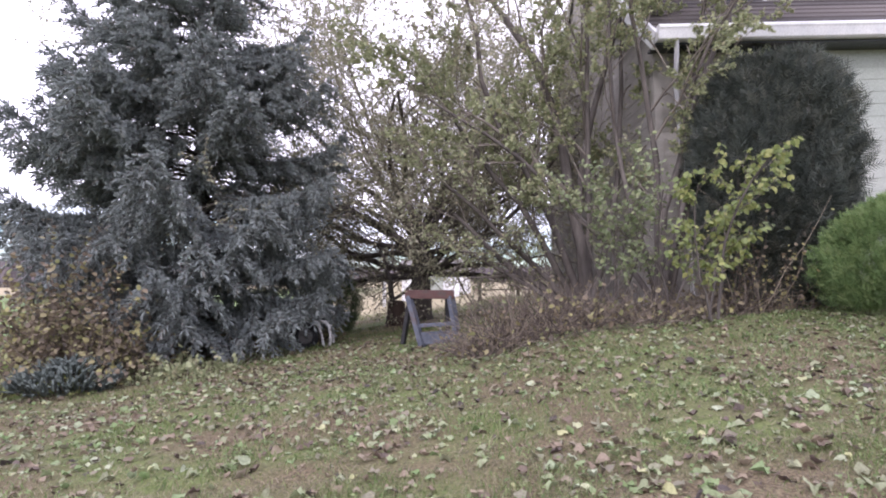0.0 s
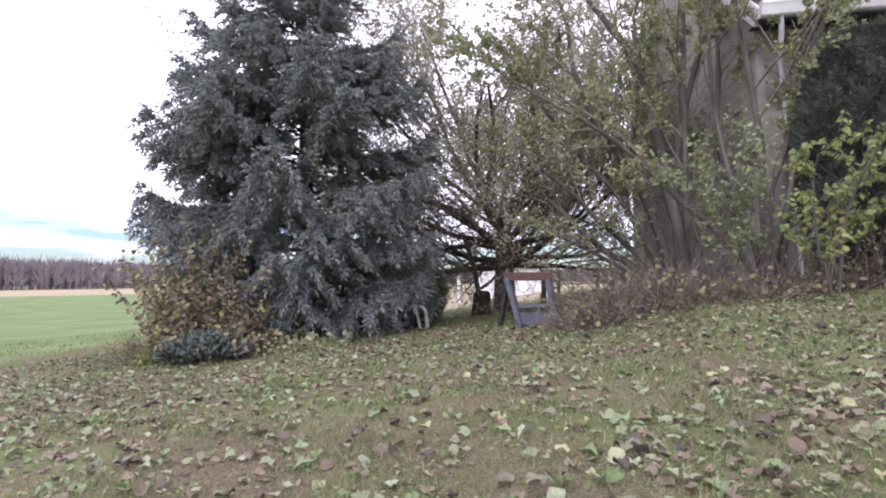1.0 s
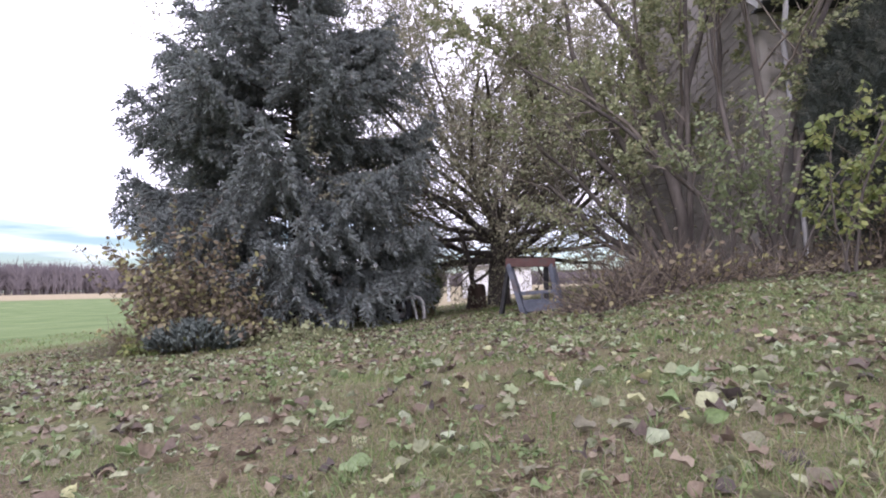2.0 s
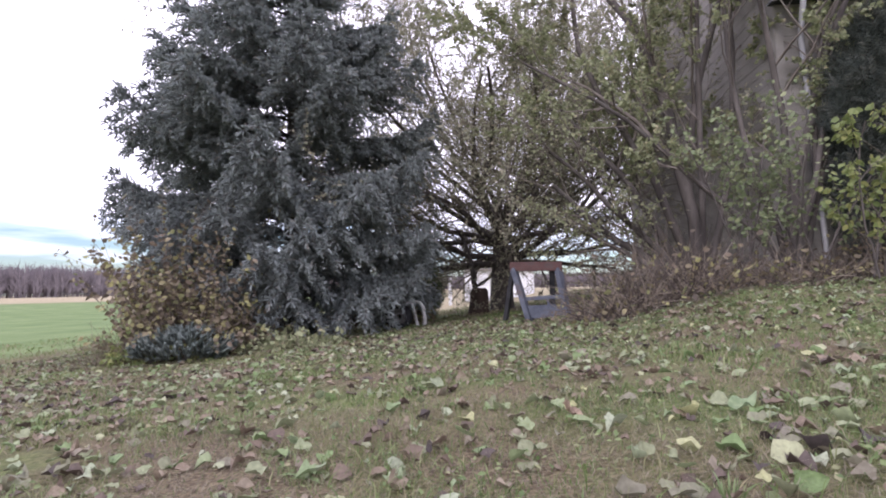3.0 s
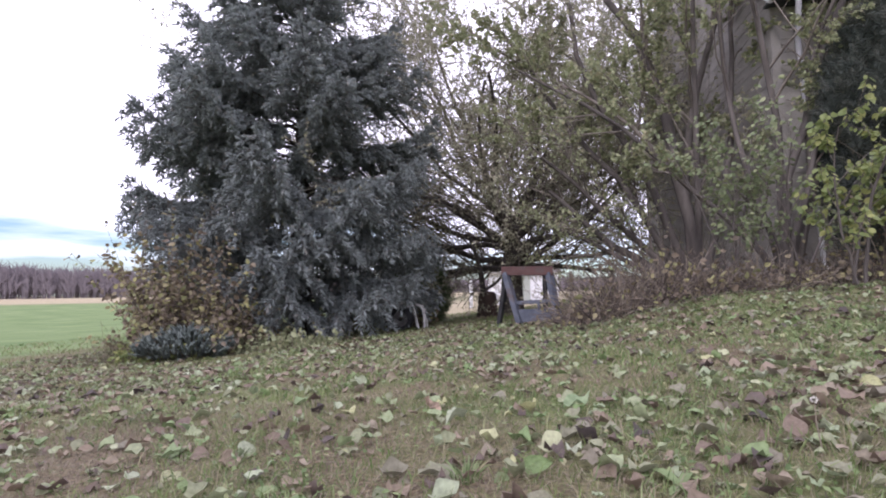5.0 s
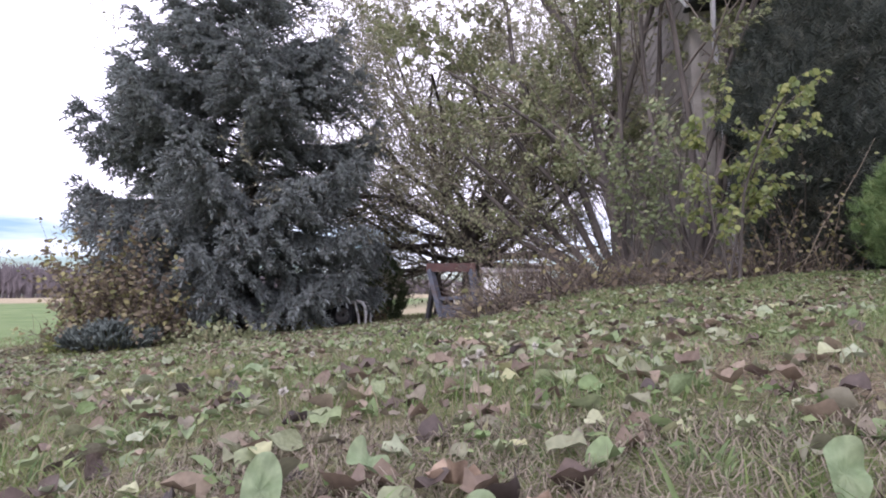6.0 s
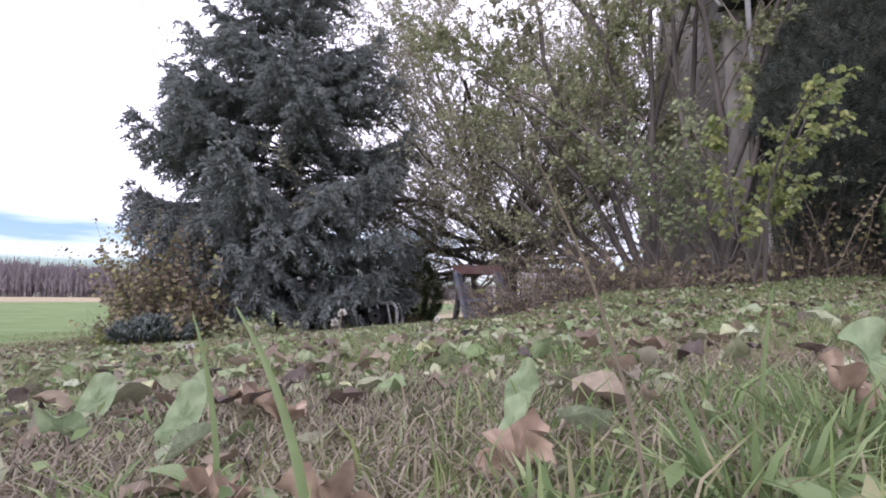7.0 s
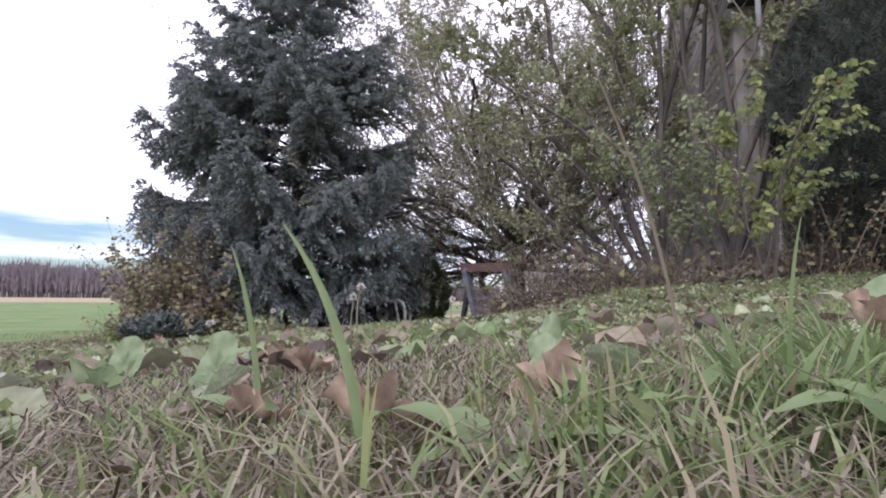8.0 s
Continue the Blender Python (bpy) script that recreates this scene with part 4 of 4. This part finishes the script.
# ---- house ----
def lap(bm, p, q, rise, out, z0, z1, step):
    """Lapped boards on the wall from p to q, each a thin wedge."""
    p, q, out = Vector((*p, 0)), Vector((*q, 0)), Vector((*out, 0))
    z = z0
    while z < z1 - 0.01:
        t = min(z + step, z1)
        v = [bm.verts.new(c) for c in (p + out * 0.010 + Vector((0, 0, z)), q + out * 0.010 + Vector((0, 0, z)), q + out * 0.004 + Vector((0, 0, t)), p + out * 0.004 + Vector((0, 0, t)), p + Vector((0, 0, z)), q + Vector((0, 0, z)))]
        bm.faces.new(v[:4])
        bm.faces.new((v[4], v[5], v[1], v[0]))
        z = t
    return bm


HX0, HX1, HY0, HY1, EAVE, RIDGE = 3.15, 13.0, 7.75, 16.2, 4.38, 7.98
MIDY = (HY0 + HY1) / 2
house = thing("farmhouse", (0, 0, 0), "old grey-sided farmhouse with dark shingle roof and white gutters", "house")


def plank(p, q, out, z0, z1):
    """One siding board as a thin wedge."""
    bm = bmesh.new()
    lap(bm, p, q, 0, out, z0, z1, z1 - z0)
    return bm


def build_house():
    gz = 0.1
    wall = part("wall", boxed(HX0 + 0.02, HX1, HY0 + 0.02, HY1, gz - 0.5, EAVE), M_SIDING, house)
    bm = bmesh.new()
    for x in (HX0 + 0.03, HX0 + 0.22):
        v = [bm.verts.new((x, HY0 + 0.02, EAVE)), bm.verts.new((x, HY1, EAVE)), bm.verts.new((x, MIDY, RIDGE - 0.1))]
        bm.faces.new(v)
    part("gable_wall", bm, M_SIDING, house)
    # siding boards of the gable end
    step = 0.18
    z = gz + 0.55
    while z < RIDGE - 0.3:
        a, b = HY0, HY1
        if z + step > EAVE:
            k = (z + step - EAVE) / (RIDGE - EAVE)
            a, b = HY0 + (MIDY - HY0) * k, HY1 - (HY1 - MIDY) * k
        part("siding_board", plank((HX0, b), (HX0, a), (-1, 0), z, z + step), M_SIDING, wall)
        z += step
    # front wall boards
    z = gz + 0.55
    while z < EAVE - 0.15:
        part("siding_board", plank((HX0, HY0), (5.4, HY0), (0, -1), z, z + step), M_SIDING, wall)
        part("siding_board", plank((5.404, HY0), (HX1, HY0), (0, -1), z, z + step), M_PALE_WALL, wall)
        z += step
    part("foundation", boxed(HX0 - 0.04, HX1, HY0 - 0.04, HY1, -0.4, gz + 0.55, bevel=0.02), M_STONE, house)
    part("corner_board", boxed(HX0 - 0.03, HX0 + 0.09, HY0 - 0.03, HY0 + 0.09, gz + 0.5, EAVE, bevel=0.008), M_SIDING, house)
    # roof slopes with courses of shingles
    roof = part("roof", boxed(HX0 - 0.05, HX1, MIDY - 0.05, MIDY + 0.05, RIDGE - 0.06, RIDGE, bevel=0.01), M_SHINGLE, house)
    over = 0.35
    slope = (RIDGE - EAVE) / (MIDY - HY0)
    n = 26
    for sgn in (1, -1):
        for i in range(n):
            bm = bmesh.new()
            t0, t1 = i / n, (i + 1) / n
            def at_(t, up):
                y = (HY0 - over) + (MIDY - HY0 + over) * t
                z = EAVE - over * slope + slope * (MIDY - HY0 + over) * t + up
                return (y if sgn > 0 else 2 * MIDY - y), z
            ys = [at_(t0, 0.035), at_(t1, 0.012), at_(t1, -0.08), at_(t0, -0.08)]
            for x0, x1 in ((HX0 - 0.06, HX1 + 0.3),):
                f = [[bm.verts.new((x, y, z)) for y, z in ys] for x in (x0, x1)]
                for k in range(4):
                    bm.faces.new((f[0][k], f[0][(k + 1) % 4], f[1][(k + 1) % 4], f[1][k]))
                bm.faces.new(f[0])
                bm.faces.new(f[1][::-1])
            part("shingle_course", bm, M_SHINGLE, roof)
    # rake boards on the gable end
    for sgn in (1, -1):
        bm = boxed(HX0 - 0.12, HX0 - 0.063, 0, math.hypot(MIDY - HY0 + over, slope * (MIDY - HY0 + over)), -0.2, 0.05, bevel=0.006)
        ob = part("rake_board", bm, M_WHITE, house)
        ang = math.degrees(math.atan(slope))
        ob.matrix_basis = pose(0, HY0 - over, EAVE - over * slope, ang, 0, 0) if sgn > 0 else Matrix.Translation((2 * (HX0 - 0.0915), 2 * MIDY - (HY0 - over), EAVE - over * slope)) @ pose(0, 0, 0, 0, 0, 180) @ pose(0, 0, 0, ang, 0, 0)
    # gutter, fascia, soffit and downpipe
    zg = EAVE - over * slope
    bm = bmesh.new()
    prof = [(0, 0.12), (-0.02, 0.13), (-0.1, 0.13), (-0.115, 0.11), (-0.115, 0.085), (-0.1, 0.06), (-0.06, -0.05), (-0.03, -0.07), (0, -0.07)]
    ends = [[bm.verts.new((x, HY0 - over - 0.01 + y, zg - 0.02 + z)) for y, z in prof] for x in (HX0 - 0.1, HX1)]
    for k in range(len(prof) - 1):
        bm.faces.new((ends[0][k], ends[0][k + 1], ends[1][k + 1], ends[1][k]))
    bm.faces.new(ends[0])
    part("gutter", bm, M_WHITE, house, "white metal gutter")
    part("fascia", boxed(HX0 - 0.1, HX1, HY0 - over, HY0 - over + 0.03, zg - 0.09, zg + 0.02), M_WHITE, house)
    # shade beneath the overhang is put into the soffit's colour
    part("soffit", boxed(HX0 - 0.1, HX1, HY0 - over + 0.03, HY0, zg - 0.12, zg - 0.093), M_DARK, house, "soffit boards with the eave's shade painted in near-black")
    path = [(np.array(p), 0.034) for p in ((3.32, HY0 - over - 0.02, zg), (3.32, HY0 - over - 0.02, zg - 0.25), (3.4, HY0 - 0.1, zg - 0.6), (3.42, HY0 - 0.09, zg - 0.8), (3.5, HY0 - 0.1, 1.6), (3.54, HY0 - 0.1, 0.5), (3.52, HY0 - 0.35, 0.4))]
    part("downpipe", mesh_of("downpipe", *tubes([path], 8), M_PIPE), None, house, "weathered grey-white downpipe")
    # dormer with cream siding and two windows
    dx0, dx1, dy, dz0, dz1 = 4.35, 7.3, 8.8, 5.05, 6.75
    dormer = part("dormer", boxed(dx0, dx1, dy, dy + 3.0, dz0 - 0.6, dz1), M_CREAM, house, "cream-sided dormer")
    z = dz0 - 0.1
    while z < dz1 - 0.05:
        part("siding_board", plank((dx0 - 0.01, dy), (dx1 + 0.01, dy), (0, -1), z, z + 0.12), M_CREAM, dormer)
        z += 0.12
    bm = bmesh.new()
    for x0, x1, z0, z1 in ((dx0 - 0.3, (dx0 + dx1) / 2, dz1 - 0.1, dz1 + 1.1), ((dx0 + dx1) / 2, dx1 + 0.3, dz1 + 1.1, dz1 - 0.1)):
        q = [[bm.verts.new((x, y, z)) for x, z in ((x0, z0), (x1, z1), (x1, z1 + 0.1), (x0, z0 + 0.1))] for y in (dy - 0.3, dy + 3)]
        for k in range(4):
            bm.faces.new((q[0][k], q[0][(k + 1) % 4], q[1][(k + 1) % 4], q[1][k]))
        bm.faces.new(q[0])
        bm.faces.new(q[1][::-1])
    part("dormer_roof", bm, M_SHINGLE, house)
    for cx in (5.0, 6.55):
        win = part("window", boxed(cx - 0.42, cx + 0.42, dy - 0.05, dy + 0.02, dz0 + 0.1, dz0 + 1.3, bevel=0.01), M_WHITE, house, "white-framed dormer window")
        for zz in (0.18, 0.74):
            part("pane", boxed(cx - 0.35, cx + 0.35, dy - 0.056, dy - 0.03, dz0 + zz, dz0 + zz + 0.5), M_DARK, win)


build_house()


# ---- things under the trees ----
def bar_path(points, r, sides=8):
    return mesh_of("bar", *tubes([[(np.array(p, float), r) for p in points]], sides), M_SCUFFED, True)


def beam(p, q, w, d):
    """A square-edged steel post from p to q."""
    bm = bmesh.new()
    p, q = Vector(p), Vector(q)
    L = (q - p).length
    box(bm, -w / 2, w / 2, -d / 2, d / 2, 0, L, bevel=0.006)
    bm.transform(Matrix.Translation(p) @ (q - p).to_track_quat("Z", "Y").to_matrix().to_4x4())
    return bm


def build_frame():
    x, y = -0.12, 7.45
    cab = thing("tractor_cab_frame", (x, y, float(ground_z(x, y))), "weathered blue-grey steel cab frame with a faded red top bar", "metal frame")
    part("top_bar", beam((-0.38, 0, 0.70), (0.3, 0, 0.69), 0.09, 0.12), M_RED, cab, "faded red top bar")
    part("front_post", beam((-0.33, 0, 0.68), (-0.14, -0.08, -0.02), 0.11, 0.07), M_STEEL, cab)
    part("front_post", beam((0.25, 0, 0.67), (0.36, -0.08, -0.02), 0.11, 0.07), M_STEEL, cab)
    part("rear_post", beam((-0.33, 0.35, 0.66), (-0.45, 0.4, -0.03), 0.08, 0.06), M_BLACK, cab, "dark rubbed rear post")
    part("rear_post", beam((0.2, 0.35, 0.66), (0.2, 0.4, -0.03), 0.07, 0.06), M_BLACK, cab, "dark rubbed rear post")
    part("roof_rail", beam((-0.34, 0, 0.7), (-0.33, 0.38, 0.66), 0.05, 0.06), M_STEEL, cab)
    part("roof_rail", beam((0.26, 0, 0.69), (0.2, 0.38, 0.66), 0.05, 0.06), M_STEEL, cab)
    part("cross_bar", beam((-0.2, -0.03, 0.27), (0.33, -0.04, 0.3), 0.07, 0.05), M_STEEL, cab)
    part("lower_panel", beam((-0.16, -0.06, 0.1), (0.36, -0.06, 0.12), 0.04, 0.17), M_STEEL, cab)
    part("strut", beam((0.1, -0.05, 0.28), (0.13, -0.06, 0.08), 0.05, 0.03), M_STEEL, cab)


build_frame()


def ring(bm, r0, r1, w, n=28):
    """A fat wheel ring about the y axis."""
    prof = [(r0, -w / 2), (r1 - 0.02, -w / 2), (r1, -w / 4), (r1, w / 4), (r1 - 0.02, w / 2), (r0, w / 2)]
    rows = [[bm.verts.new((math.cos(a) * r, y, math.sin(a) * r)) for r, y in prof] for a in (2 * math.pi * i / n for i in range(n))]
    for i in range(n):
        for k in range(len(prof)):
            bm.faces.new((rows[i][k], rows[i][(k + 1) % len(prof)], rows[(i + 1) % n][(k + 1) % len(prof)], rows[(i + 1) % n][k]))
    return bm


def build_machine():
    x, y = -2.35, 9.0
    m = thing("garden_tractor", (x, y, float(ground_z(x, y))), "derelict small garden tractor with white tubular guard under the spruce", "tractor")
    wheel = part("wheel", ring(bmesh.new(), 0.13, 0.215, 0.14), M_BLACK, m, "black rubber tyre")
    wheel.location = (0.06, 0, 0.21)
    rim = bmesh.new()
    ring(rim, 0.045, 0.135, 0.07)
    for i in range(5):
        a = 2 * math.pi * i / 5
        b = beam((math.cos(a) * 0.03, 0, math.sin(a) * 0.03), (math.cos(a) * 0.12, 0, math.sin(a) * 0.12), 0.03, 0.03)
        tmp = bpy.data.meshes.new("spoke")
        b.to_mesh(tmp)
        b.free()
        rim.from_mesh(tmp)
    part("rim", rim, M_RIM, wheel, "dull grey rim")
    rear = part("wheel", ring(bmesh.new(), 0.13, 0.2, 0.13), M_BLACK, m)
    rear.location = (-0.1, 0.6, 0.2)
    fender = bmesh.new()
    top = [(-0.66, 0.2), (-0.5, 0.31), (-0.34, 0.4), (-0.2, 0.5), (-0.08, 0.55), (0.03, 0.52), (0.07, 0.44)]
    low = [(-0.63, 0.15), (-0.47, 0.25), (-0.31, 0.33), (-0.18, 0.42), (-0.08, 0.47), (-0.01, 0.45), (0.02, 0.4)]
    rows = [[fender.verts.new((x, y, z + dz)) for x, z in line] for line, y, dz in ((low, -0.15, 0), (top, -0.13, 0), (top, 0.14, 0.03))]
    for p, q in zip(rows, rows[1:]):
        for k in range(len(top) - 1):
            fender.faces.new((p[k], p[k + 1], q[k + 1], q[k]))
    bmesh.ops.solidify(fender, geom=fender.faces[:], thickness=0.015)
    part("fender", fender, M_SCUFFED, m, "scuffed off-white fender")
    part("engine_block", boxed(-0.42, -0.16, 0.02, 0.4, 0.1, 0.3, bevel=0.04), M_BLACK, m)
    part("axle", mesh_of("axle", *tubes([[(np.array((0.06, 0, 0.21)), 0.03), (np.array((-0.1, 0.6, 0.2)), 0.03)]], 8), M_BLACK), None, m)
    guard = [(0.18, 0, 0.42), (0.3, -0.02, 0.45), (0.4, -0.04, 0.43), (0.46, -0.05, 0.36), (0.48, -0.06, 0.22), (0.47, -0.06, 0.05)]
    part("guard_bar", bar_path(guard, 0.028), None, m, "white tubular guard")
    part("guard_bar", bar_path([(0.27, -0.02, 0.44), (0.32, -0.03, 0.25), (0.37, -0.04, 0.03)], 0.024), None, m)
    part("guard_bar", bar_path([(0.18, 0.3, 0.42), (0.36, 0.3, 0.43), (0.44, 0.3, 0.3), (0.45, 0.3, 0.05)], 0.024), None, m)


build_machine()


def build_stump():
    rng = np.random.default_rng(51)
    x, y = -1.15, 12.4
    s = thing("tree_stump", (x, y, float(ground_z(x, y))), "dark rotting stump with a crooked shoot growing from it", "stump")
    base = [(np.array((0.0, 0, -0.05)), 0.26), (np.array((0.01, 0, 0.1)), 0.23), (np.array((0.02, 0, 0.35)), 0.21), (np.array((0.02, 0, 0.5)), 0.2), (np.array((0.02, 0, 0.56)), 0.15), (np.array((0.02, 0, 0.57)), 0.01)]
    part("stump", mesh_of("stump", *tubes([base], 12), M_OLD_WOOD, True), None, s)
    part("shoot", mesh_of("shoot", *tubes([limb(rng, (-0.05, 0, 0.5), (-0.15, 0, 1), 1.5, 0.07, 0.03, 7, 0.12), limb(rng, (0.0, 0, 0.62), (0.6, 0, 0.5), 0.9, 0.04, 0.02, 6, 0.12)], 7), M_BARK, True), None, s)


build_stump()


def tangle(name, at_, label, n, size, length, radius, material, seed, lean=0.8, leaves=0, leaf_mat=None, leaf_size=0.06, category="brush", up=0.8):
    """A tangle of stems on a patch of ground: at_ x0, x1, y0, y1."""
    rng = np.random.default_rng(seed)
    x0, x1, y0, y1 = at_
    cx, cy = (x0 + x1) / 2, (y0 + y1) / 2
    cz = float(ground_z(cx, cy))
    t = thing(name, (cx, cy, cz), label, category)
    paths, lp, ld = [], [], []
    for i in range(n):
        x, y = rng.uniform(x0, x1), rng.uniform(y0, y1)
        edge = 1 - 0.6 * abs((x - cx) / (x1 - x0) * 2) ** 2
        z = float(ground_z(x, y)) - cz
        d = np.array([rng.normal(0, lean), rng.normal(0, lean), rng.uniform(0.15, 1) * up])
        L = length * rng.uniform(0.5, 1.2) * edge
        p = limb(rng, (x - cx, y - cy, z - 0.02), d, L, radius * rng.uniform(0.5, 1.2), radius * 0.3, 5, 0.16, -0.03 if lean > 0.5 else 0.02)
        p = [(np.array([q[0], q[1], max(q[2], float(ground_z(q[0] + cx, q[1] + cy)) - cz + 0.006)]), r) for q, r in p]
        paths.append(p)
        for u in rng.uniform(0.15, 1, leaves):
            q, w, _ = along(p, u)
            lp.append(q + rng.normal(0, 0.03, 3))
            ld.append(side_way(rng, w, 1.0) + np.array([0, 0, -0.3]))
    tagged(part("brushwood", mesh_of("brushwood", *tubes(paths, 4), material), None, t), kind="stuff")
    if leaves:
        V, Fc = scatter(LEAF_V, LEAF_F, np.array(lp), frames_of(np.array(ld), rng), rng.uniform(0.6, 1.3, len(lp)) * leaf_size)
        tagged(part("leaves", mesh_of("leaves", V, Fc, leaf_mat), None, t), kind="stuff")
    return t


tangle("brush_pile", (0.2, 1.7, 5.6, 6.6), "tangled pile of dry brown brushwood", 850, 1, 0.9, 0.006, M_TWIG, 61, lean=0.62, up=1.0, leaves=1, leaf_mat=M_LEAF_BROWN)
tangle("brush_pile", (1.3, 2.9, 5.55, 6.5), "strip of dry brown weeds and twigs along the house", 700, 1, 0.55, 0.006, M_TWIG, 62, leaves=1, leaf_mat=M_LEAF_BROWN)
tangle("brush_pile", (2.8, 3.9, 5.8, 7.0), "strip of dry brown weeds and twigs along the house", 450, 1, 0.6, 0.006, M_TWIG, 63, lean=0.5, leaves=1, leaf_mat=M_LEAF_BROWN)
tangle("dead_weeds", (3.1, 4.1, 5.9, 6.5), "tall dried weed stalks before the evergreen", 34, 1, 1.5, 0.007, M_TWIG, 64, lean=0.12, leaves=14, leaf_mat=M_LEAF_BROWN, leaf_size=0.045, category="weeds", up=1.4)
tangle("vine_thicket", (-5.1, -3.85, 6.3, 7.0), "bushy vine with brown and yellowing leaves against the spruce", 200, 1, 1.1, 0.006, M_TWIG, 65, lean=0.38, leaves=20, leaf_mat=M_LEAF_BROWN, leaf_size=0.07, category="vine", up=1.0)
tangle("vine_thicket", (-5.35, -4.6, 6.6, 7.2), "tall vine with brown leaves climbing the spruce", 110, 1, 1.95, 0.007, M_TWIG, 66, lean=0.2, leaves=30, leaf_mat=M_LEAF_BROWN, leaf_size=0.075, category="vine", up=1.6)
tangle("vine_thicket", (-4.9, -3.9, 6.1, 6.5), "thin vine shoots with brown leaves hanging in the spruce boughs", 60, 1, 1.8, 0.005, M_TWIG, 71, lean=0.3, leaves=22, leaf_mat=M_LEAF_BROWN, leaf_size=0.065, category="vine", up=1.5)
tangle("dead_weeds", (-5.6, -4.6, 6.1, 6.7), "pale dried grass and weeds at the lawn's edge", 420, 1, 0.55, 0.004, M_STRAW, 72, lean=0.45, leaves=1, leaf_mat=M_LEAF_BROWN, leaf_size=0.03, category="weeds")
tangle("undergrowth", (-4.0, -2.7, 6.3, 7.2), "low green weeds under the spruce boughs", 130, 1, 0.36, 0.004, M_TWIG, 67, lean=0.5, leaves=7, leaf_mat=M_LEAF_GREEN, leaf_size=0.07, category="weeds")
tangle("undergrowth", (-4.9, -2.1, 9.5, 10.5), "dead twigs and shaded weeds beneath the spruce boughs", 950, 1, 0.85, 0.006, M_TWIG, 69, lean=0.6, leaves=8, leaf_mat=M_LEAF_BROWN, leaf_size=0.07, category="weeds")
tangle("undergrowth", (-3.0, -2.35, 8.2, 8.6), "low green weeds before the old tractor", 50, 1, 0.3, 0.004, M_TWIG, 70, lean=0.5, leaves=8, leaf_mat=M_LEAF_GREEN, leaf_size=0.05, category="weeds")
tangle("undergrowth", (-5.2, -3.9, 5.95, 6.4), "yellow-green weeds at the foot of the spruce", 70, 1, 0.5, 0.004, M_TWIG, 68, lean=0.4, leaves=8, leaf_mat=M_LEAF_YELLOW, leaf_size=0.06, category="weeds")


# ---- distance ----
def build_shed():
    s = thing("shed", (-0.9, 34.0, -0.65), "white outbuilding with a shallow grey roof", "shed")
    part("wall", boxed(-2.1, 2.2, 0, 4, 0, 2.0), M_WHITE, s)
    bm = bmesh.new()
    q = [[bm.verts.new((x, y, z)) for y, z in ((-0.3, 1.95), (2, 2.6), (4.3, 1.95), (4.3, 2.05), (2, 2.7), (-0.3, 2.05))] for x in (-2.3, 2.4)]
    for k in range(6):
        bm.faces.new((q[0][k], q[0][(k + 1) % 6], q[1][(k + 1) % 6], q[1][k]))
    bm.faces.new(q[0])
    bm.faces.new(q[1][::-1])
    part("roof", bm, M_STONE, s)
    part("door", boxed(-0.5, 0.5, -0.05, 0.02, 0, 1.8, bevel=0.01), M_PALE_WALL, s)


build_shed()


def build_rail_fence():
    z = float(ground_z(2.4, 18.5))
    f = thing("rail_fence", (2.4, 18.5, z), "low weathered pale wooden rail fence beyond the yard", "fence")
    for x in (-1.3, 0.0, 1.3):
        part("post", boxed(x - 0.06, x + 0.06, -0.06, 0.06, -0.2, 0.75, bevel=0.012), M_GREY_WOOD, f)
    for h in (0.22, 0.5):
        part("rail", beam((-1.45, -0.09, h), (1.45, -0.09, h + 0.03), 0.09, 0.05), M_GREY_WOOD, f)


build_rail_fence()
post = part("fence_post", boxed(-3.2, -3.05, 25.95, 26.1, -0.6, 0.75, bevel=0.02), M_WHITE, None)
tagged(post, "white painted post standing beyond the yard", "post")


def build_woods():
    """Bare woods along the field's far edge: thousands of thin trunks and twig fans."""
    rng = np.random.default_rng(71)
    n = 12000
    a = rng.uniform(-1.35, 1.25, n)
    d = 262 + rng.uniform(0, 40, n)
    lean = np.clip((-a - 0.1) / 1.0, 0, 1)
    h = (7 + 9 * lean) * rng.uniform(0.72, 1.04, n)
    x, y = np.sin(a) * d, np.cos(a) * d
    z = np.full(n, -0.7)
    V, Fc, k = [], [], 0
    w = rng.uniform(0.1, 0.22, n)
    tri = []
    base = np.stack([x, y, z], 1)
    right = np.stack([np.cos(a), -np.sin(a), 0 * a], 1)
    up = np.stack([rng.normal(0, 0.03, n), 0 * x, np.ones(n)], 1)
    parts = [np.stack([base - right * w[:, None] / 2, base + right * w[:, None] / 2, base + up * h[:, None]], 1)]
    for _ in range(13):
        t = rng.uniform(0.15, 0.8, n)[:, None]
        p = base + up * h[:, None] * t
        q = p + right * rng.normal(0, 1.6, n)[:, None] + np.array([0, 0, 1.0]) * (h * rng.uniform(0.15, 0.4, n))[:, None]
        s = right * rng.uniform(0.08, 0.34, n)[:, None]
        parts.append(np.stack([p - s, p + s, q], 1))
    V = np.concatenate(parts).reshape(-1, 3)
    tagged(part("distant_woods", mesh_of("distant_woods", V, np.arange(len(V)).reshape(-1, 3), M_WOODS), None), "bare brown-grey woods beyond the field", "woods", kind="stuff")


M_WOODS = mat("bare_woods", [(0, (0.12, 0.105, 0.115)), (1, (0.2, 0.175, 0.18))], source="island", bump=0)
build_woods()
